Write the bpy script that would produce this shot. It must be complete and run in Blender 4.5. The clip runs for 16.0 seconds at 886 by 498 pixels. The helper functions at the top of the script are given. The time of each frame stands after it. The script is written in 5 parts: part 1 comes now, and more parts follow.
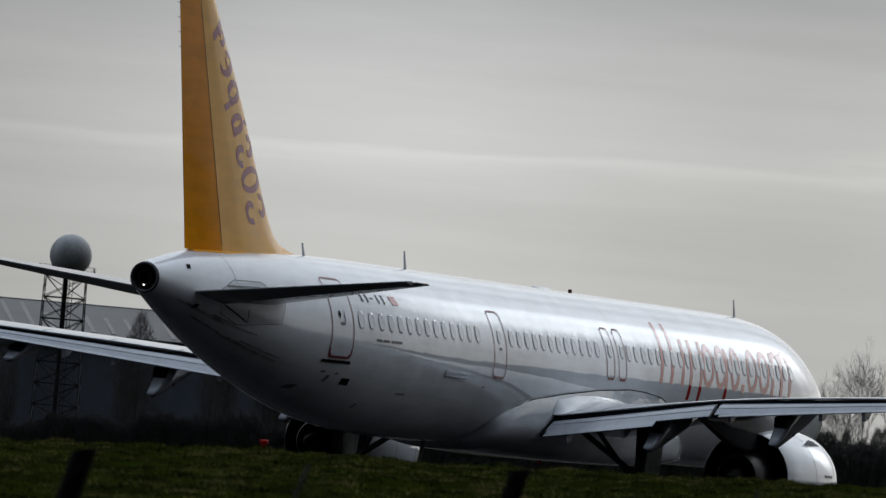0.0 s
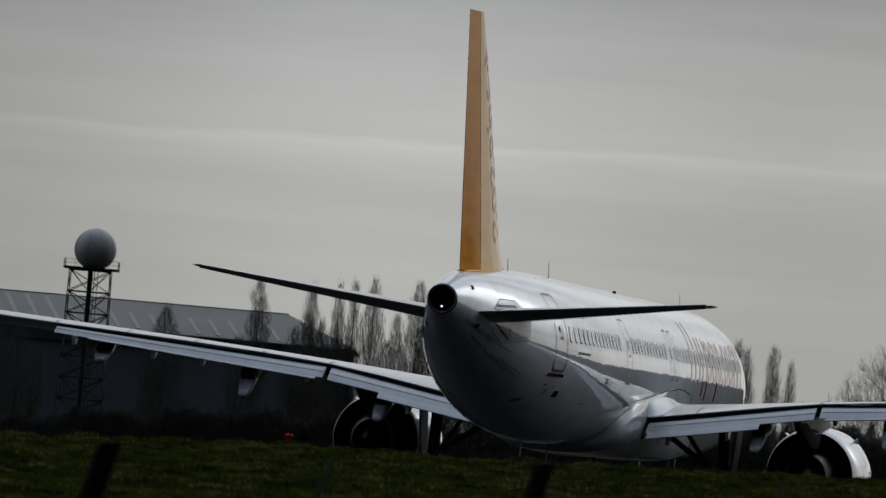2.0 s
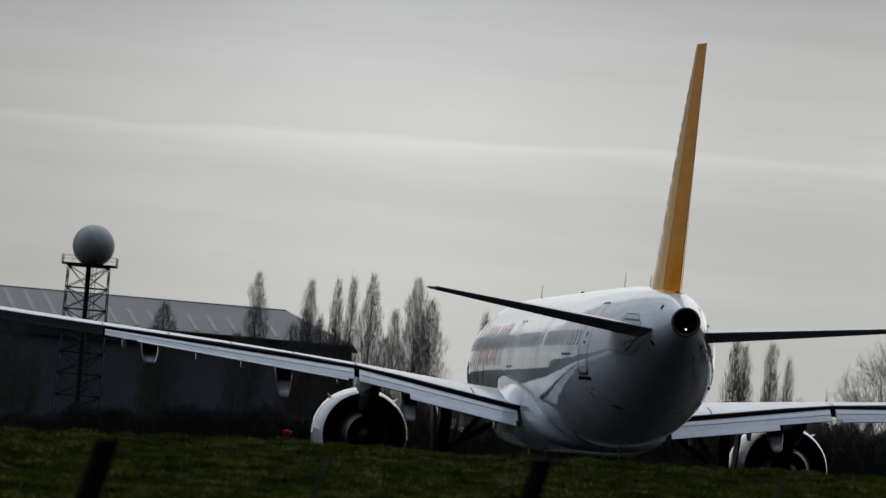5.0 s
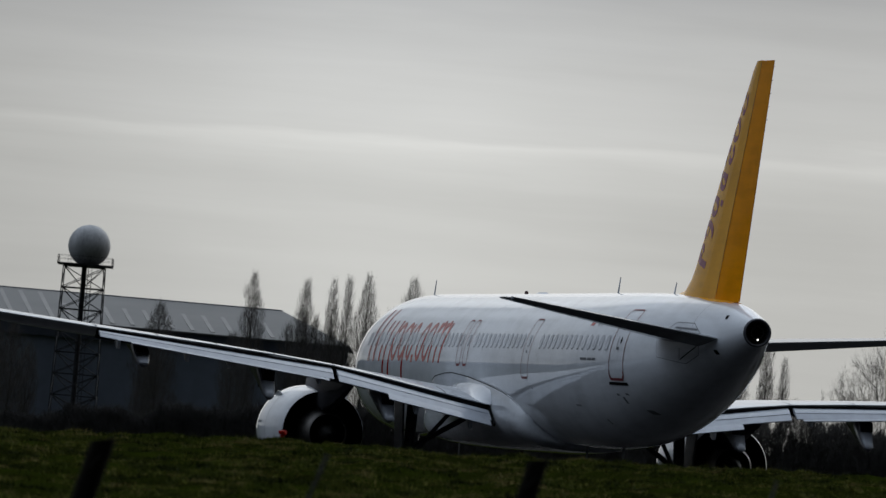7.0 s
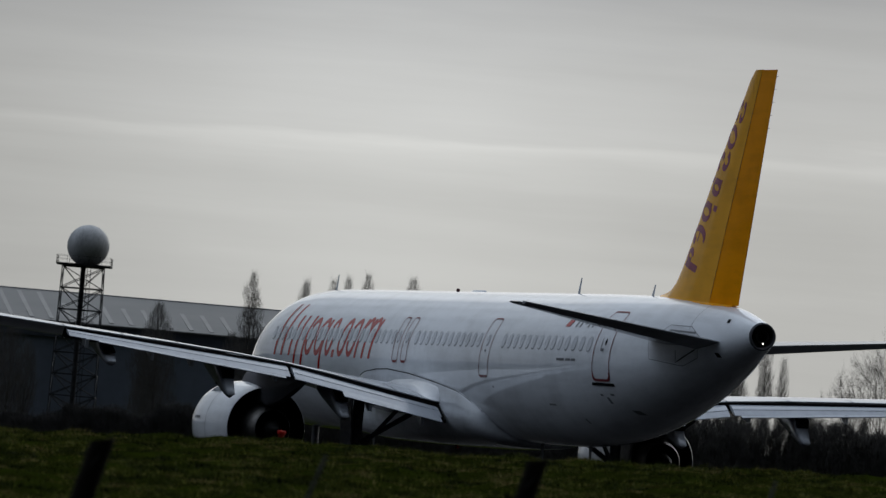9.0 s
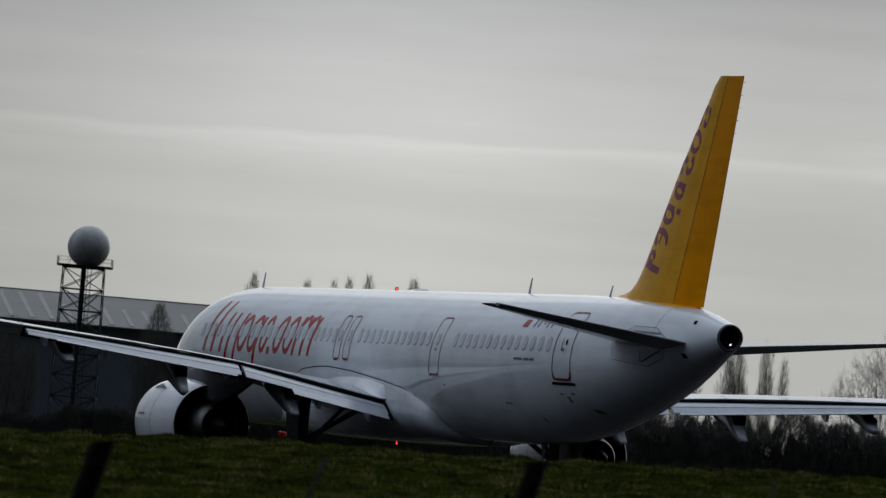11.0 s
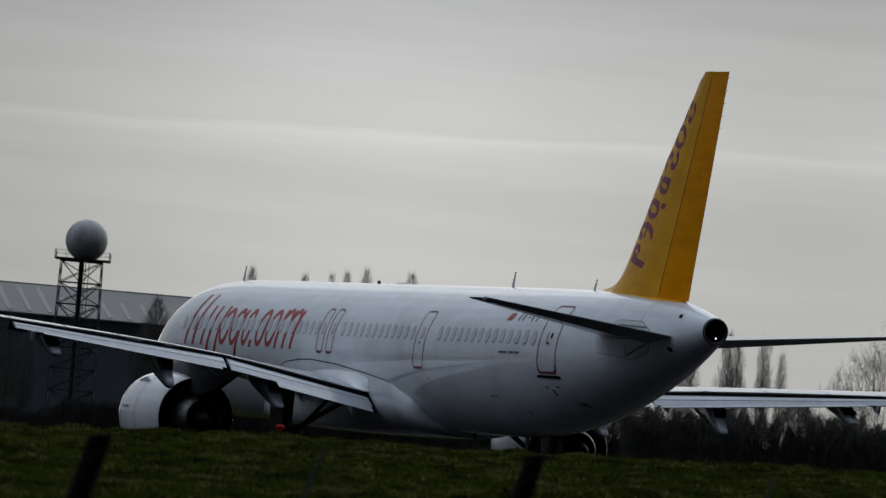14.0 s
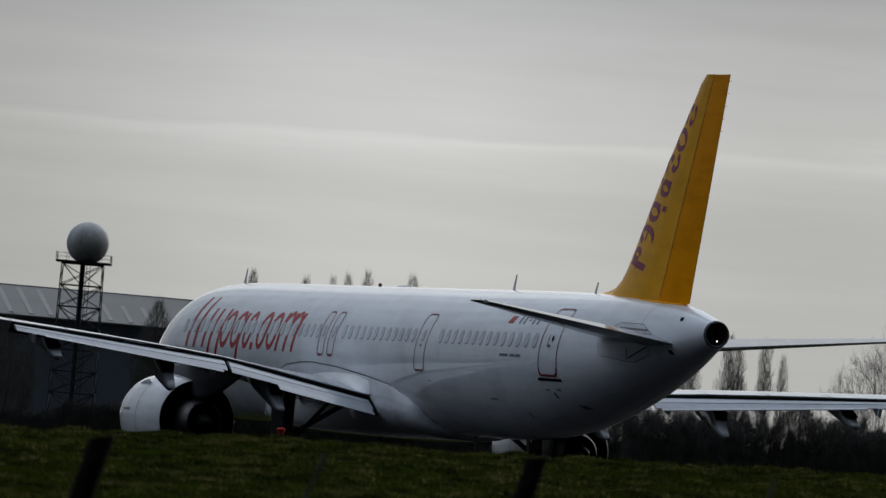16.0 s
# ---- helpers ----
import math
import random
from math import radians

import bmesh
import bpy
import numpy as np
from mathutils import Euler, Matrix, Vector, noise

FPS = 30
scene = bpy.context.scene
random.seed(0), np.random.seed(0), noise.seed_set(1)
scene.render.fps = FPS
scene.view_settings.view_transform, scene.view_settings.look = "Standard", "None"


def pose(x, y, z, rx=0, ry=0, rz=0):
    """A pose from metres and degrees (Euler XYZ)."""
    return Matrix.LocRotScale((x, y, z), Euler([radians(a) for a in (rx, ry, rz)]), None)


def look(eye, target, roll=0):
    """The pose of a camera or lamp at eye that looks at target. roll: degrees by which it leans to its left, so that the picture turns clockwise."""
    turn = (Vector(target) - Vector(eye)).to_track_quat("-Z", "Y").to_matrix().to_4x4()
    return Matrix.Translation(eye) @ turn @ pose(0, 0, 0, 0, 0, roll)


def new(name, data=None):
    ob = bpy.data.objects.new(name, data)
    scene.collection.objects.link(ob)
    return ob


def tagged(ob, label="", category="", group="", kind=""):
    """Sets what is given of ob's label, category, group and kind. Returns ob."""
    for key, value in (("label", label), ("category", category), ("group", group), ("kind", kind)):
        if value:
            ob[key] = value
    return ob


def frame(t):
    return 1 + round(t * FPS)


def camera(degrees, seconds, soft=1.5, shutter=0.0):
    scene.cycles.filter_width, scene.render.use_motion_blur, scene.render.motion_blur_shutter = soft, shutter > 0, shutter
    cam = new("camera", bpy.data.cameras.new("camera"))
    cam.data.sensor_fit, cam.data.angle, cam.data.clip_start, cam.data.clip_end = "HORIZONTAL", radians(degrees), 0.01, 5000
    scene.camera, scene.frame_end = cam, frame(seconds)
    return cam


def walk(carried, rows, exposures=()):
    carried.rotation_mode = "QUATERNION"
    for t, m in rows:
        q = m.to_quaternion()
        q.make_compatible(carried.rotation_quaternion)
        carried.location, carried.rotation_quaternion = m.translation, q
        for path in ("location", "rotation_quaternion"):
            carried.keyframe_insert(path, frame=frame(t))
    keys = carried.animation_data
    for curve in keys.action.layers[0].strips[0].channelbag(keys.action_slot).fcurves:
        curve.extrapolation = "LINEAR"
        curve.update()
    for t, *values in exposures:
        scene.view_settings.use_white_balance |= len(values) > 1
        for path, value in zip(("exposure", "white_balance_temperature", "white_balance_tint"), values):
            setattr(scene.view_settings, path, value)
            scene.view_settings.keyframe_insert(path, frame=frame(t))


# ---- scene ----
# ---------------------------------------------------------------- camera
EYE_Z = 1.05
CAMERA_ROWS = (
    (0.0, -0.116, 1.517, 4.834),
    (0.5, -0.083, 1.517, 4.822),
    (1.0, -0.032, 1.504, 4.861),
    (1.5, -0.003, 1.481, 4.834),
    (2.0, 0.045, 1.464, 4.822),
    (2.5, 0.088, 1.454, 4.839),
    (3.0, 0.099, 1.441, 4.824),
    (3.5, 0.081, 1.432, 4.814),
    (4.0, 0.062, 1.434, 4.814),
    (6.5, 0.006, 1.445, 4.840),
    (7.0, 0.002, 1.444, 4.837),
    (7.5, -0.001, 1.450, 4.818),
    (8.0, -0.005, 1.443, 4.830),
    (8.5, -0.007, 1.444, 4.849),
    (9.0, -0.005, 1.445, 4.826),
    (11.5, -0.003, 1.457, 4.845),
    (12.0, -0.023, 1.464, 4.834),
    (12.5, -0.034, 1.467, 4.833),
    (13.0, -0.033, 1.447, 4.827),
    (13.5, -0.036, 1.424, 4.850),
    (14.0, -0.019, 1.410, 4.831),
    (14.5, -0.019, 1.421, 4.850),
    (15.0, -0.020, 1.415, 4.848),
    (15.5, -0.017, 1.417, 4.843),
    (16.0, -0.010, 1.428, 4.849),
)
AIRLINER_ROWS = (
    (0.0, 2.29, 214.89, 67.63),
    (0.5, 2.74, 216.48, 71.30),
    (1.0, 3.14, 218.13, 74.54),
    (1.5, 3.48, 219.76, 77.48),
    (2.0, 3.75, 221.34, 80.22),
    (2.5, 3.96, 222.87, 82.83),
    (3.0, 4.10, 224.33, 85.34),
    (3.5, 4.19, 225.73, 87.77),
    (4.0, 4.21, 227.08, 90.13),
    (4.5, 4.18, 228.39, 92.41),
    (5.0, 4.09, 229.66, 94.60),
    (5.5, 3.94, 230.89, 96.67),
    (6.0, 3.75, 232.08, 98.62),
    (6.5, 3.51, 233.24, 100.43),
    (7.0, 3.22, 234.36, 102.08),
    (7.5, 2.88, 235.44, 103.57),
    (8.0, 2.51, 236.49, 104.88),
    (8.5, 2.11, 237.52, 106.03),
    (9.0, 1.68, 238.53, 107.01),
    (9.5, 1.25, 239.52, 107.83),
    (10.0, 0.82, 240.51, 108.51),
    (10.5, 0.42, 241.48, 109.06),
    (11.0, 0.07, 242.40, 109.48),
    (11.5, -0.20, 243.23, 109.77),
    (12.0, -0.35, 243.86, 109.93),
    (12.5, -0.36, 244.13, 109.93),
    (16.0, -0.36, 244.13, 109.93),
)

cam = camera(5.924, 16.0, soft=1.4)
cam.data.dof.use_dof = True
cam.data.dof.focus_distance = 225.0
cam.data.dof.aperture_fstop = 11.0
walk(cam, [(t, pose(0, 0, EYE_Z, 90 + tilt, 0, pan) @ pose(0, 0, 0, 0, 0, roll)) for t, pan, tilt, roll in CAMERA_ROWS],
     exposures=[(0.0, -0.20), (0.5, -0.58), (1.0, -0.82), (1.5, -0.58), (2.0, -0.54), (2.5, -0.43), (3.0, -0.37), (3.5, -0.20), (7.0, -0.13), (9.0, -0.20), (16.0, -0.23)])

# ---------------------------------------------------------------- world and sun
SUN_AZIMUTH, SUN_HEIGHT = 29.0, 16.0      # degrees to the right of +y, degrees above the horizon
sun_way = Vector((math.sin(radians(SUN_AZIMUTH)) * math.cos(radians(SUN_HEIGHT)),
                  math.cos(radians(SUN_AZIMUTH)) * math.cos(radians(SUN_HEIGHT)), math.sin(radians(SUN_HEIGHT))))

# the brightest part of the high cloud, on the sun's side of the zenith
high_way = Vector((math.sin(radians(SUN_AZIMUTH)) * math.cos(radians(65)), math.cos(radians(SUN_AZIMUTH)) * math.cos(radians(65)), math.sin(radians(65))))


class Nodes:
    """A short way to write node trees."""

    def __init__(self, tree):
        self.t = tree
        tree.nodes.clear()

    def add(self, kind, inputs=None, **settings):
        n = self.t.nodes.new(kind)
        for k, val in settings.items():
            setattr(n, k, val)
        for k, val in (inputs or {}).items():
            s = n.inputs[k]
            if isinstance(val, bpy.types.NodeSocket):
                self.t.links.new(val, s)
            else:
                s.default_value = val
        return n

    def math(self, op, a, b=0.0, c=0.0):
        return self.add("ShaderNodeMath", {0: a, 1: b, 2: c}, operation=op).outputs[0]

    def mix(self, fac, a, b):
        n = self.add("ShaderNodeMix", {0: fac, 6: a, 7: b}, data_type="RGBA")
        return n.outputs[2]

    def ramp(self, fac, stops):
        n = self.add("ShaderNodeValToRGB", {0: fac})
        el = n.color_ramp.elements
        while len(el) < len(stops):
            el.new(0.5)
        for e, (p, c) in zip(el, stops):
            e.position, e.color = p, (*c, 1)
        return n.outputs[0]

    def noise(self, vec, scale, detail=4.0, rough=0.55):
        ins = {"Scale": scale, "Detail": detail, "Roughness": rough}
        if vec is not None:
            ins["Vector"] = vec
        return self.add("ShaderNodeTexNoise", ins).outputs[0]


def build_world():
    world = bpy.data.worlds.new("overcast_sky")
    scene.world = world
    world.use_nodes = True
    n = Nodes(world.node_tree)
    sky = n.add("ShaderNodeTexSky", sky_type="NISHITA", sun_disc=False, sun_elevation=radians(SUN_HEIGHT),
                sun_rotation=radians(SUN_AZIMUTH), dust_density=3.0).outputs[0]
    way = n.add("ShaderNodeTexCoord").outputs["Generated"]
    xyz = n.add("ShaderNodeSeparateXYZ", {0: way})
    # long cloud layers, tilted a little against the horizon
    mapped = lambda a, b: n.add("ShaderNodeMapping", {0: way, 2: (0, radians(2.4), 0), 3: (a, a, b)}).outputs[0]
    streaks = n.noise(mapped(9.0, 110.0), 1.0, 5.0, 0.55)
    fine = n.noise(mapped(38.0, 340.0), 1.0, 4.0, 0.6)
    blobs = n.noise(mapped(22.0, 60.0), 1.0, 3.0, 0.5)
    wisps = n.noise(mapped(14.0, 230.0), 1.0, 5.0, 0.6)
    layer = n.math("MULTIPLY_ADD", xyz.outputs["X"], -0.046, xyz.outputs["Z"])
    layer = n.math("MULTIPLY_ADD", n.math("SUBTRACT", streaks, 0.5), 0.012, layer)
    layer = n.math("MULTIPLY_ADD", n.math("SUBTRACT", fine, 0.5), 0.003, layer)
    grey = n.ramp(n.math("MULTIPLY", layer, 1 / 0.12), [
        (0.0, (0.50, 0.505, 0.495)), (0.20, (0.53, 0.535, 0.52)), (0.265, (0.535, 0.54, 0.525)), (0.298, (0.565, 0.57, 0.555)), (0.318, (0.625, 0.63, 0.615)), (0.328, (0.555, 0.56, 0.548)),
        (0.385, (0.522, 0.527, 0.52)), (0.43, (0.465, 0.47, 0.467)), (0.47, (0.39, 0.395, 0.40)), (0.56, (0.39, 0.395, 0.40)), (0.75, (0.50, 0.505, 0.505)), (1.0, (0.54, 0.545, 0.54))])
    # the veiled sun brightens the cloud on its side of the sky; the far side is duller
    facing = n.add("ShaderNodeVectorMath", {0: way, 1: tuple(sun_way)}, operation="DOT_PRODUCT").outputs["Value"]
    broad = n.math("POWER", n.math("MULTIPLY_ADD", facing, 0.5, 0.5), 5.0)
    lift = n.math("MULTIPLY_ADD", broad, 1.80, 0.0)
    up = n.math("MAXIMUM", xyz.outputs["Z"], 0.0)
    high = n.add("ShaderNodeVectorMath", {0: way, 1: tuple(high_way)}, operation="DOT_PRODUCT").outputs["Value"]
    lift = n.math("MULTIPLY_ADD", n.math("POWER", n.math("MAXIMUM", high, 0.0), 5.0), 3.0, lift)
    # the cloud is thinner, and bluer, away to the west
    west = n.add("ShaderNodeVectorMath", {0: way, 1: (-0.67, 0.04, 0.74)}, operation="DOT_PRODUCT").outputs["Value"]
    lift = n.math("MULTIPLY_ADD", n.math("POWER", n.math("MAXIMUM", west, 0.0), 5.0), 1.9, lift)
    near = n.math("POWER", n.math("MAXIMUM", facing, 0.0), 190.0)
    lift = n.math("MULTIPLY_ADD", near, 9.0, lift)
    patchy = n.math("MULTIPLY_ADD", n.math("SUBTRACT", n.math("ADD", n.math("MULTIPLY", blobs, 0.6), n.math("MULTIPLY", streaks, 0.4)), 0.5), 0.30, 1.0)
    patchy = n.math("MULTIPLY_ADD", n.math("SUBTRACT", wisps, 0.5), 0.20, patchy)
    # lens falloff painted into the sky: a cosine dims both sides of the view
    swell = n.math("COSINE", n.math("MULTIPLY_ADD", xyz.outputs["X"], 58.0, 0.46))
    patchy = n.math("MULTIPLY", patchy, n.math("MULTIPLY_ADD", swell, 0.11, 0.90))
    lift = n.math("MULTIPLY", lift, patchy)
    grey = n.add("ShaderNodeVectorMath", {0: grey, 1: (1.006, 1.0, 0.983)}, operation="MULTIPLY").outputs[0]
    grey = n.mix(n.math("POWER", up, 0.6), grey, (0.47, 0.54, 0.63, 1))
    away = n.math("MULTIPLY", n.math("MINIMUM", n.math("MAXIMUM", n.math("MULTIPLY_ADD", facing, -0.7, 0.5), 0.0), 1.0), 0.8)
    grey = n.mix(away, grey, (0.43, 0.53, 0.69, 1))
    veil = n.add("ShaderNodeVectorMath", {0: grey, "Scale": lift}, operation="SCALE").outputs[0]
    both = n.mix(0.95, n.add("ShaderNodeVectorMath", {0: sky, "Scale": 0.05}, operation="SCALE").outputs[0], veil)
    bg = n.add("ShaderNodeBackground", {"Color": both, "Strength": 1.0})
    out = n.add("ShaderNodeOutputWorld", {"Surface": bg.outputs[0]})


build_world()
sun = new("sun", bpy.data.lights.new("sun", "SUN"))
sun.data.energy, sun.data.angle, sun.data.color = 0.32, radians(75), (1.0, 0.98, 0.95)
sun.matrix_world = look(tuple(sun_way * 300), (0, 0, 0))


# ---------------------------------------------------------------- materials
def material(name, colour, rough=0.5, metal=0.0, vary=0.12, scale=3.0, bump=0.0, bump_scale=60.0, coat=0.0, colour2=None, spread=None, coords="Object", spec=0.5):
    m = bpy.data.materials.new(name)
    m.use_nodes = True
    n = Nodes(m.node_tree)
    co = n.add("ShaderNodeTexCoord").outputs[coords]
    if spread:
        co = n.add("ShaderNodeMapping", {0: co, 3: spread}).outputs[0]
    big, small = n.noise(co, scale, 3), n.noise(co, scale * 9, 5, 0.6)
    c2 = colour2 or tuple(c * (1 - 2.2 * vary) for c in colour)
    fac = n.math("ADD", n.math("MULTIPLY", big, 0.6), n.math("MULTIPLY", small, 0.4))
    base = n.ramp(fac, [(0.35, c2), (0.62, colour)])
    r = n.math("MULTIPLY_ADD", n.math("SUBTRACT", small, 0.5), 0.25 * rough, rough)
    ins = {"Base Color": base, "Roughness": r, "Metallic": metal, "Coat Weight": coat, "Coat Roughness": 0.06, "Specular IOR Level": spec}
    if bump:
        b = n.add("ShaderNodeBump", {"Strength": bump, "Distance": 0.02, "Height": n.noise(co, bump_scale, 4)}).outputs[0]
        ins["Normal"] = b
    p = n.add("ShaderNodeBsdfPrincipled", ins)
    n.add("ShaderNodeOutputMaterial", {"Surface": p.outputs[0]})
    return m


def aircraft_paint(name, colour, rough=0.20, streak=0.07, coat=1.0, wave=0.022, coat_rough=0.03):
    """Gloss paint: faint skin waviness between the frames, dirt streaks drawn back along the body."""
    m = bpy.data.materials.new(name)
    m.use_nodes = True
    n = Nodes(m.node_tree)
    co = n.add("ShaderNodeTexCoord").outputs["Object"]
    lanes = n.noise(n.add("ShaderNodeMapping", {0: co, 3: (0.25, 2.2, 2.2)}).outputs[0], 1.6, 5, 0.6)
    blot = n.noise(co, 0.9, 4, 0.6)
    dirt = n.math("MULTIPLY", n.math("ADD", lanes, blot), 0.5)
    base = n.ramp(dirt, [(0.36, tuple(c * (1 - streak * 2.4) for c in colour)), (0.56, colour)])
    skin = n.noise(n.add("ShaderNodeMapping", {0: co, 3: (1.1, 1.3, 1.3)}).outputs[0], 1.0, 2, 0.4)
    b = n.add("ShaderNodeBump", {"Strength": 0.35, "Distance": wave, "Height": skin}).outputs[0]
    ripple = n.noise(n.add("ShaderNodeMapping", {0: co, 3: (1.9, 3.4, 3.4)}).outputs[0], 1.0, 2, 0.5)
    b = n.add("ShaderNodeBump", {"Strength": 0.35, "Distance": wave * 0.35, "Height": ripple, "Normal": b}).outputs[0]
    r = n.math("MULTIPLY_ADD", n.math("SUBTRACT", blot, 0.5), 0.16, rough)
    p = n.add("ShaderNodeBsdfPrincipled", {"Base Color": base, "Roughness": r, "Specular IOR Level": 0.0, "Coat Weight": coat, "Coat Roughness": coat_rough, "Normal": b, "Coat Normal": b})
    n.add("ShaderNodeOutputMaterial", {"Surface": p.outputs[0]})
    return m


def glow(name, colour, strength):
    m = bpy.data.materials.new(name)
    m.use_nodes = True
    n = Nodes(m.node_tree)
    e = n.add("ShaderNodeEmission", {"Color": (*colour, 1), "Strength": strength})
    n.add("ShaderNodeOutputMaterial", {"Surface": e.outputs[0]})
    return m


WHITE = aircraft_paint("white_gloss_paint", (0.78, 0.80, 0.83))
# hull white darkened for shade under the belly, with heavier dirt streaks
FAIRING_WHITE = aircraft_paint("grimy_shaded_fairing_white", (0.70, 0.72, 0.75), rough=0.22, streak=0.12, coat=1.0, coat_rough=0.03)
WHITE_DULL = aircraft_paint("white_nacelle_paint", (0.78, 0.79, 0.81), rough=0.28)
GREY = aircraft_paint("grey_wing_paint", (0.50, 0.52, 0.55), rough=0.32, coat=0.8, coat_rough=0.12)
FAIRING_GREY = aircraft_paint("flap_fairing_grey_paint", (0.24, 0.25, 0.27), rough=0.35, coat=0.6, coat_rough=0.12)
# wing grey darkened, with the lowered flaps' duller light put into the colour
FLAP_GREY = aircraft_paint("shaded_flap_grey", (0.37, 0.39, 0.43), rough=0.32, coat=0.7, coat_rough=0.12)
# darker than the wing grey: the tailplane's underside shade is in the colour
TAIL_GREY = aircraft_paint("shaded_tailplane_grey", (0.30, 0.31, 0.33), rough=0.32, coat=0.8, coat_rough=0.08)
GREY_DARK = aircraft_paint("dark_grey_wing_paint", (0.10, 0.10, 0.11), rough=0.4, coat=0.1)
YELLOW = aircraft_paint("yellow_gloss_paint", (0.88, 0.40, 0.008), rough=0.34, streak=0.07, coat=0.62, coat_rough=0.08)
RUDDER = aircraft_paint("yellow_rudder_paint", (0.93, 0.33, 0.004), rough=0.40, streak=0.08, coat=0.35, coat_rough=0.12)
PURPLE = aircraft_paint("purple_gloss_paint", (0.29, 0.060, 0.105), rough=0.34, streak=0.06, coat=0.55, coat_rough=0.08)
RED = aircraft_paint("red_gloss_paint", (0.40, 0.014, 0.018), rough=0.26, streak=0.05, coat=0.85)
RED_LINE = material("dull_red_line_paint", (0.20, 0.02, 0.025), 0.45)
BLACK = material("black_seal", (0.008, 0.008, 0.009), 0.7, spec=0.03)
SOOT = material("sooty_heat_stained_metal", (0.022, 0.021, 0.020), 0.7, 0.2, 0.3, 2.0, spec=0.2)
STEEL = material("worn_bare_metal", (0.45, 0.45, 0.46), 0.32, 0.9, 0.2, 4.0)
TITANIUM = material("heat_tinted_titanium", (0.17, 0.16, 0.15), 0.38, 0.9, 0.30, 3.0)
GEAR_GREY = material("grimy_grey_gear_paint", (0.10, 0.10, 0.105), 0.5, 0.0, 0.3, 6.0)
RUBBER = material("black_tyre_rubber", (0.018, 0.018, 0.018), 0.8, 0.0, 0.2, 8.0, 0.2, spec=0.1)
SMUDGE = material("grimy_grey_stain", (0.22, 0.22, 0.225), 0.6)
GRIME = material("brown_oil_grime", (0.56, 0.54, 0.52), 0.6, 0.0, 0.3, 3.0)
LINE = material("grey_panel_gap", (0.16, 0.165, 0.175), 0.6)
PANE = aircraft_paint("smoked_cabin_pane", (0.60, 0.62, 0.66))
PANE_RIM = aircraft_paint("window_surround", (0.50, 0.51, 0.54))
BRIGHT = material("polished_grille_metal", (0.85, 0.85, 0.86), 0.25, 0.6, 0.05, 4.0)
HINGE_DARK = material("dark_hinge_gap", (0.20, 0.075, 0.006), 0.6)
LAMP = glow("white_tail_lamp", (1.0, 0.97, 0.9), 3.0)
BEACON_LAMP = glow("red_beacon_lamp", (1.0, 0.045, 0.02), 7.0)
HOOD_RED = material("dark_red_beacon_hood", (0.06, 0.010, 0.010), 0.4)
RADOME = material("weathered_white_radome", (0.52, 0.515, 0.515), 0.6, 0.0, 0.2, 0.4, spread=(1, 1, 0.45), spec=0.15)
MAST = material("galvanised_mast_steel", (0.045, 0.045, 0.048), 0.7, 0.0, 0.25, 1.5, spec=0.05)
ROOF = material("pale_ribbed_roof_sheet", (0.150, 0.145, 0.138), 0.6, 0.0, 0.1, 0.05, colour2=(0.112, 0.112, 0.108), spec=0.15)
ROOF_STRIP = material("translucent_roof_strip", (0.182, 0.177, 0.167), 0.5, 0.0, 0.1, 0.2, spec=0.15)
CLADDING = material("blue_grey_wall_cladding", (0.180, 0.200, 0.238), 0.6, 0.0, 0.1, 0.08, spec=0.15)
DARK_CLAD = material("dark_blue_grey_fascia", (0.075, 0.082, 0.10), 0.6, 0.0, 0.15, 0.08, spec=0.15)
BARK = material("damp_grey_bark", (0.085, 0.076, 0.066), 0.9, 0.0, 0.25, 1.5, spec=0.15)
TWIG = material("bare_brown_twigs", (0.13, 0.12, 0.11), 0.9, 0.0, 0.25, 0.8, spec=0.15)
SCRUB = material("grey_winter_scrub", (0.084, 0.078, 0.072), 0.9, 0.0, 0.3, 0.6, spec=0.03)
HEDGE = material("dark_winter_hedge", (0.050, 0.047, 0.044), 0.9, 0.0, 0.3, 0.6, spec=0.03)
POST = material("weathered_dark_timber", (0.014, 0.012, 0.010), 0.85, 0.0, 0.3, 12.0, 0.5, 60.0, spread=(1, 1, 0.15), spec=0.02)
ROD = material("galvanised_fence_rod", (0.12, 0.115, 0.11), 0.8, 0.0, 0.3, 20.0, spec=0.1)
WIRE = material("rusty_staple", (0.02, 0.018, 0.016), 0.8, 0.0, 0.3, 20.0, spec=0.1)
MARKER_RED = material("faded_red_plastic", (0.55, 0.02, 0.012), 0.6, 0.0, 0.2, 30.0, spec=0.1)
# the belly's shade is put into this near-black colour: little bounce from below
ASPHALT = material("dark_worn_asphalt", (0.013, 0.013, 0.014), 0.85, 0.0, 0.2, 0.4, 0.3, 40.0, spec=0.03)
SOIL = material("damp_turf", (0.015, 0.021, 0.002), 0.95, 0.0, 0.3, 1.2, 0.6, 14.0, colour2=(0.006, 0.006, 0.0015), spec=0.0)


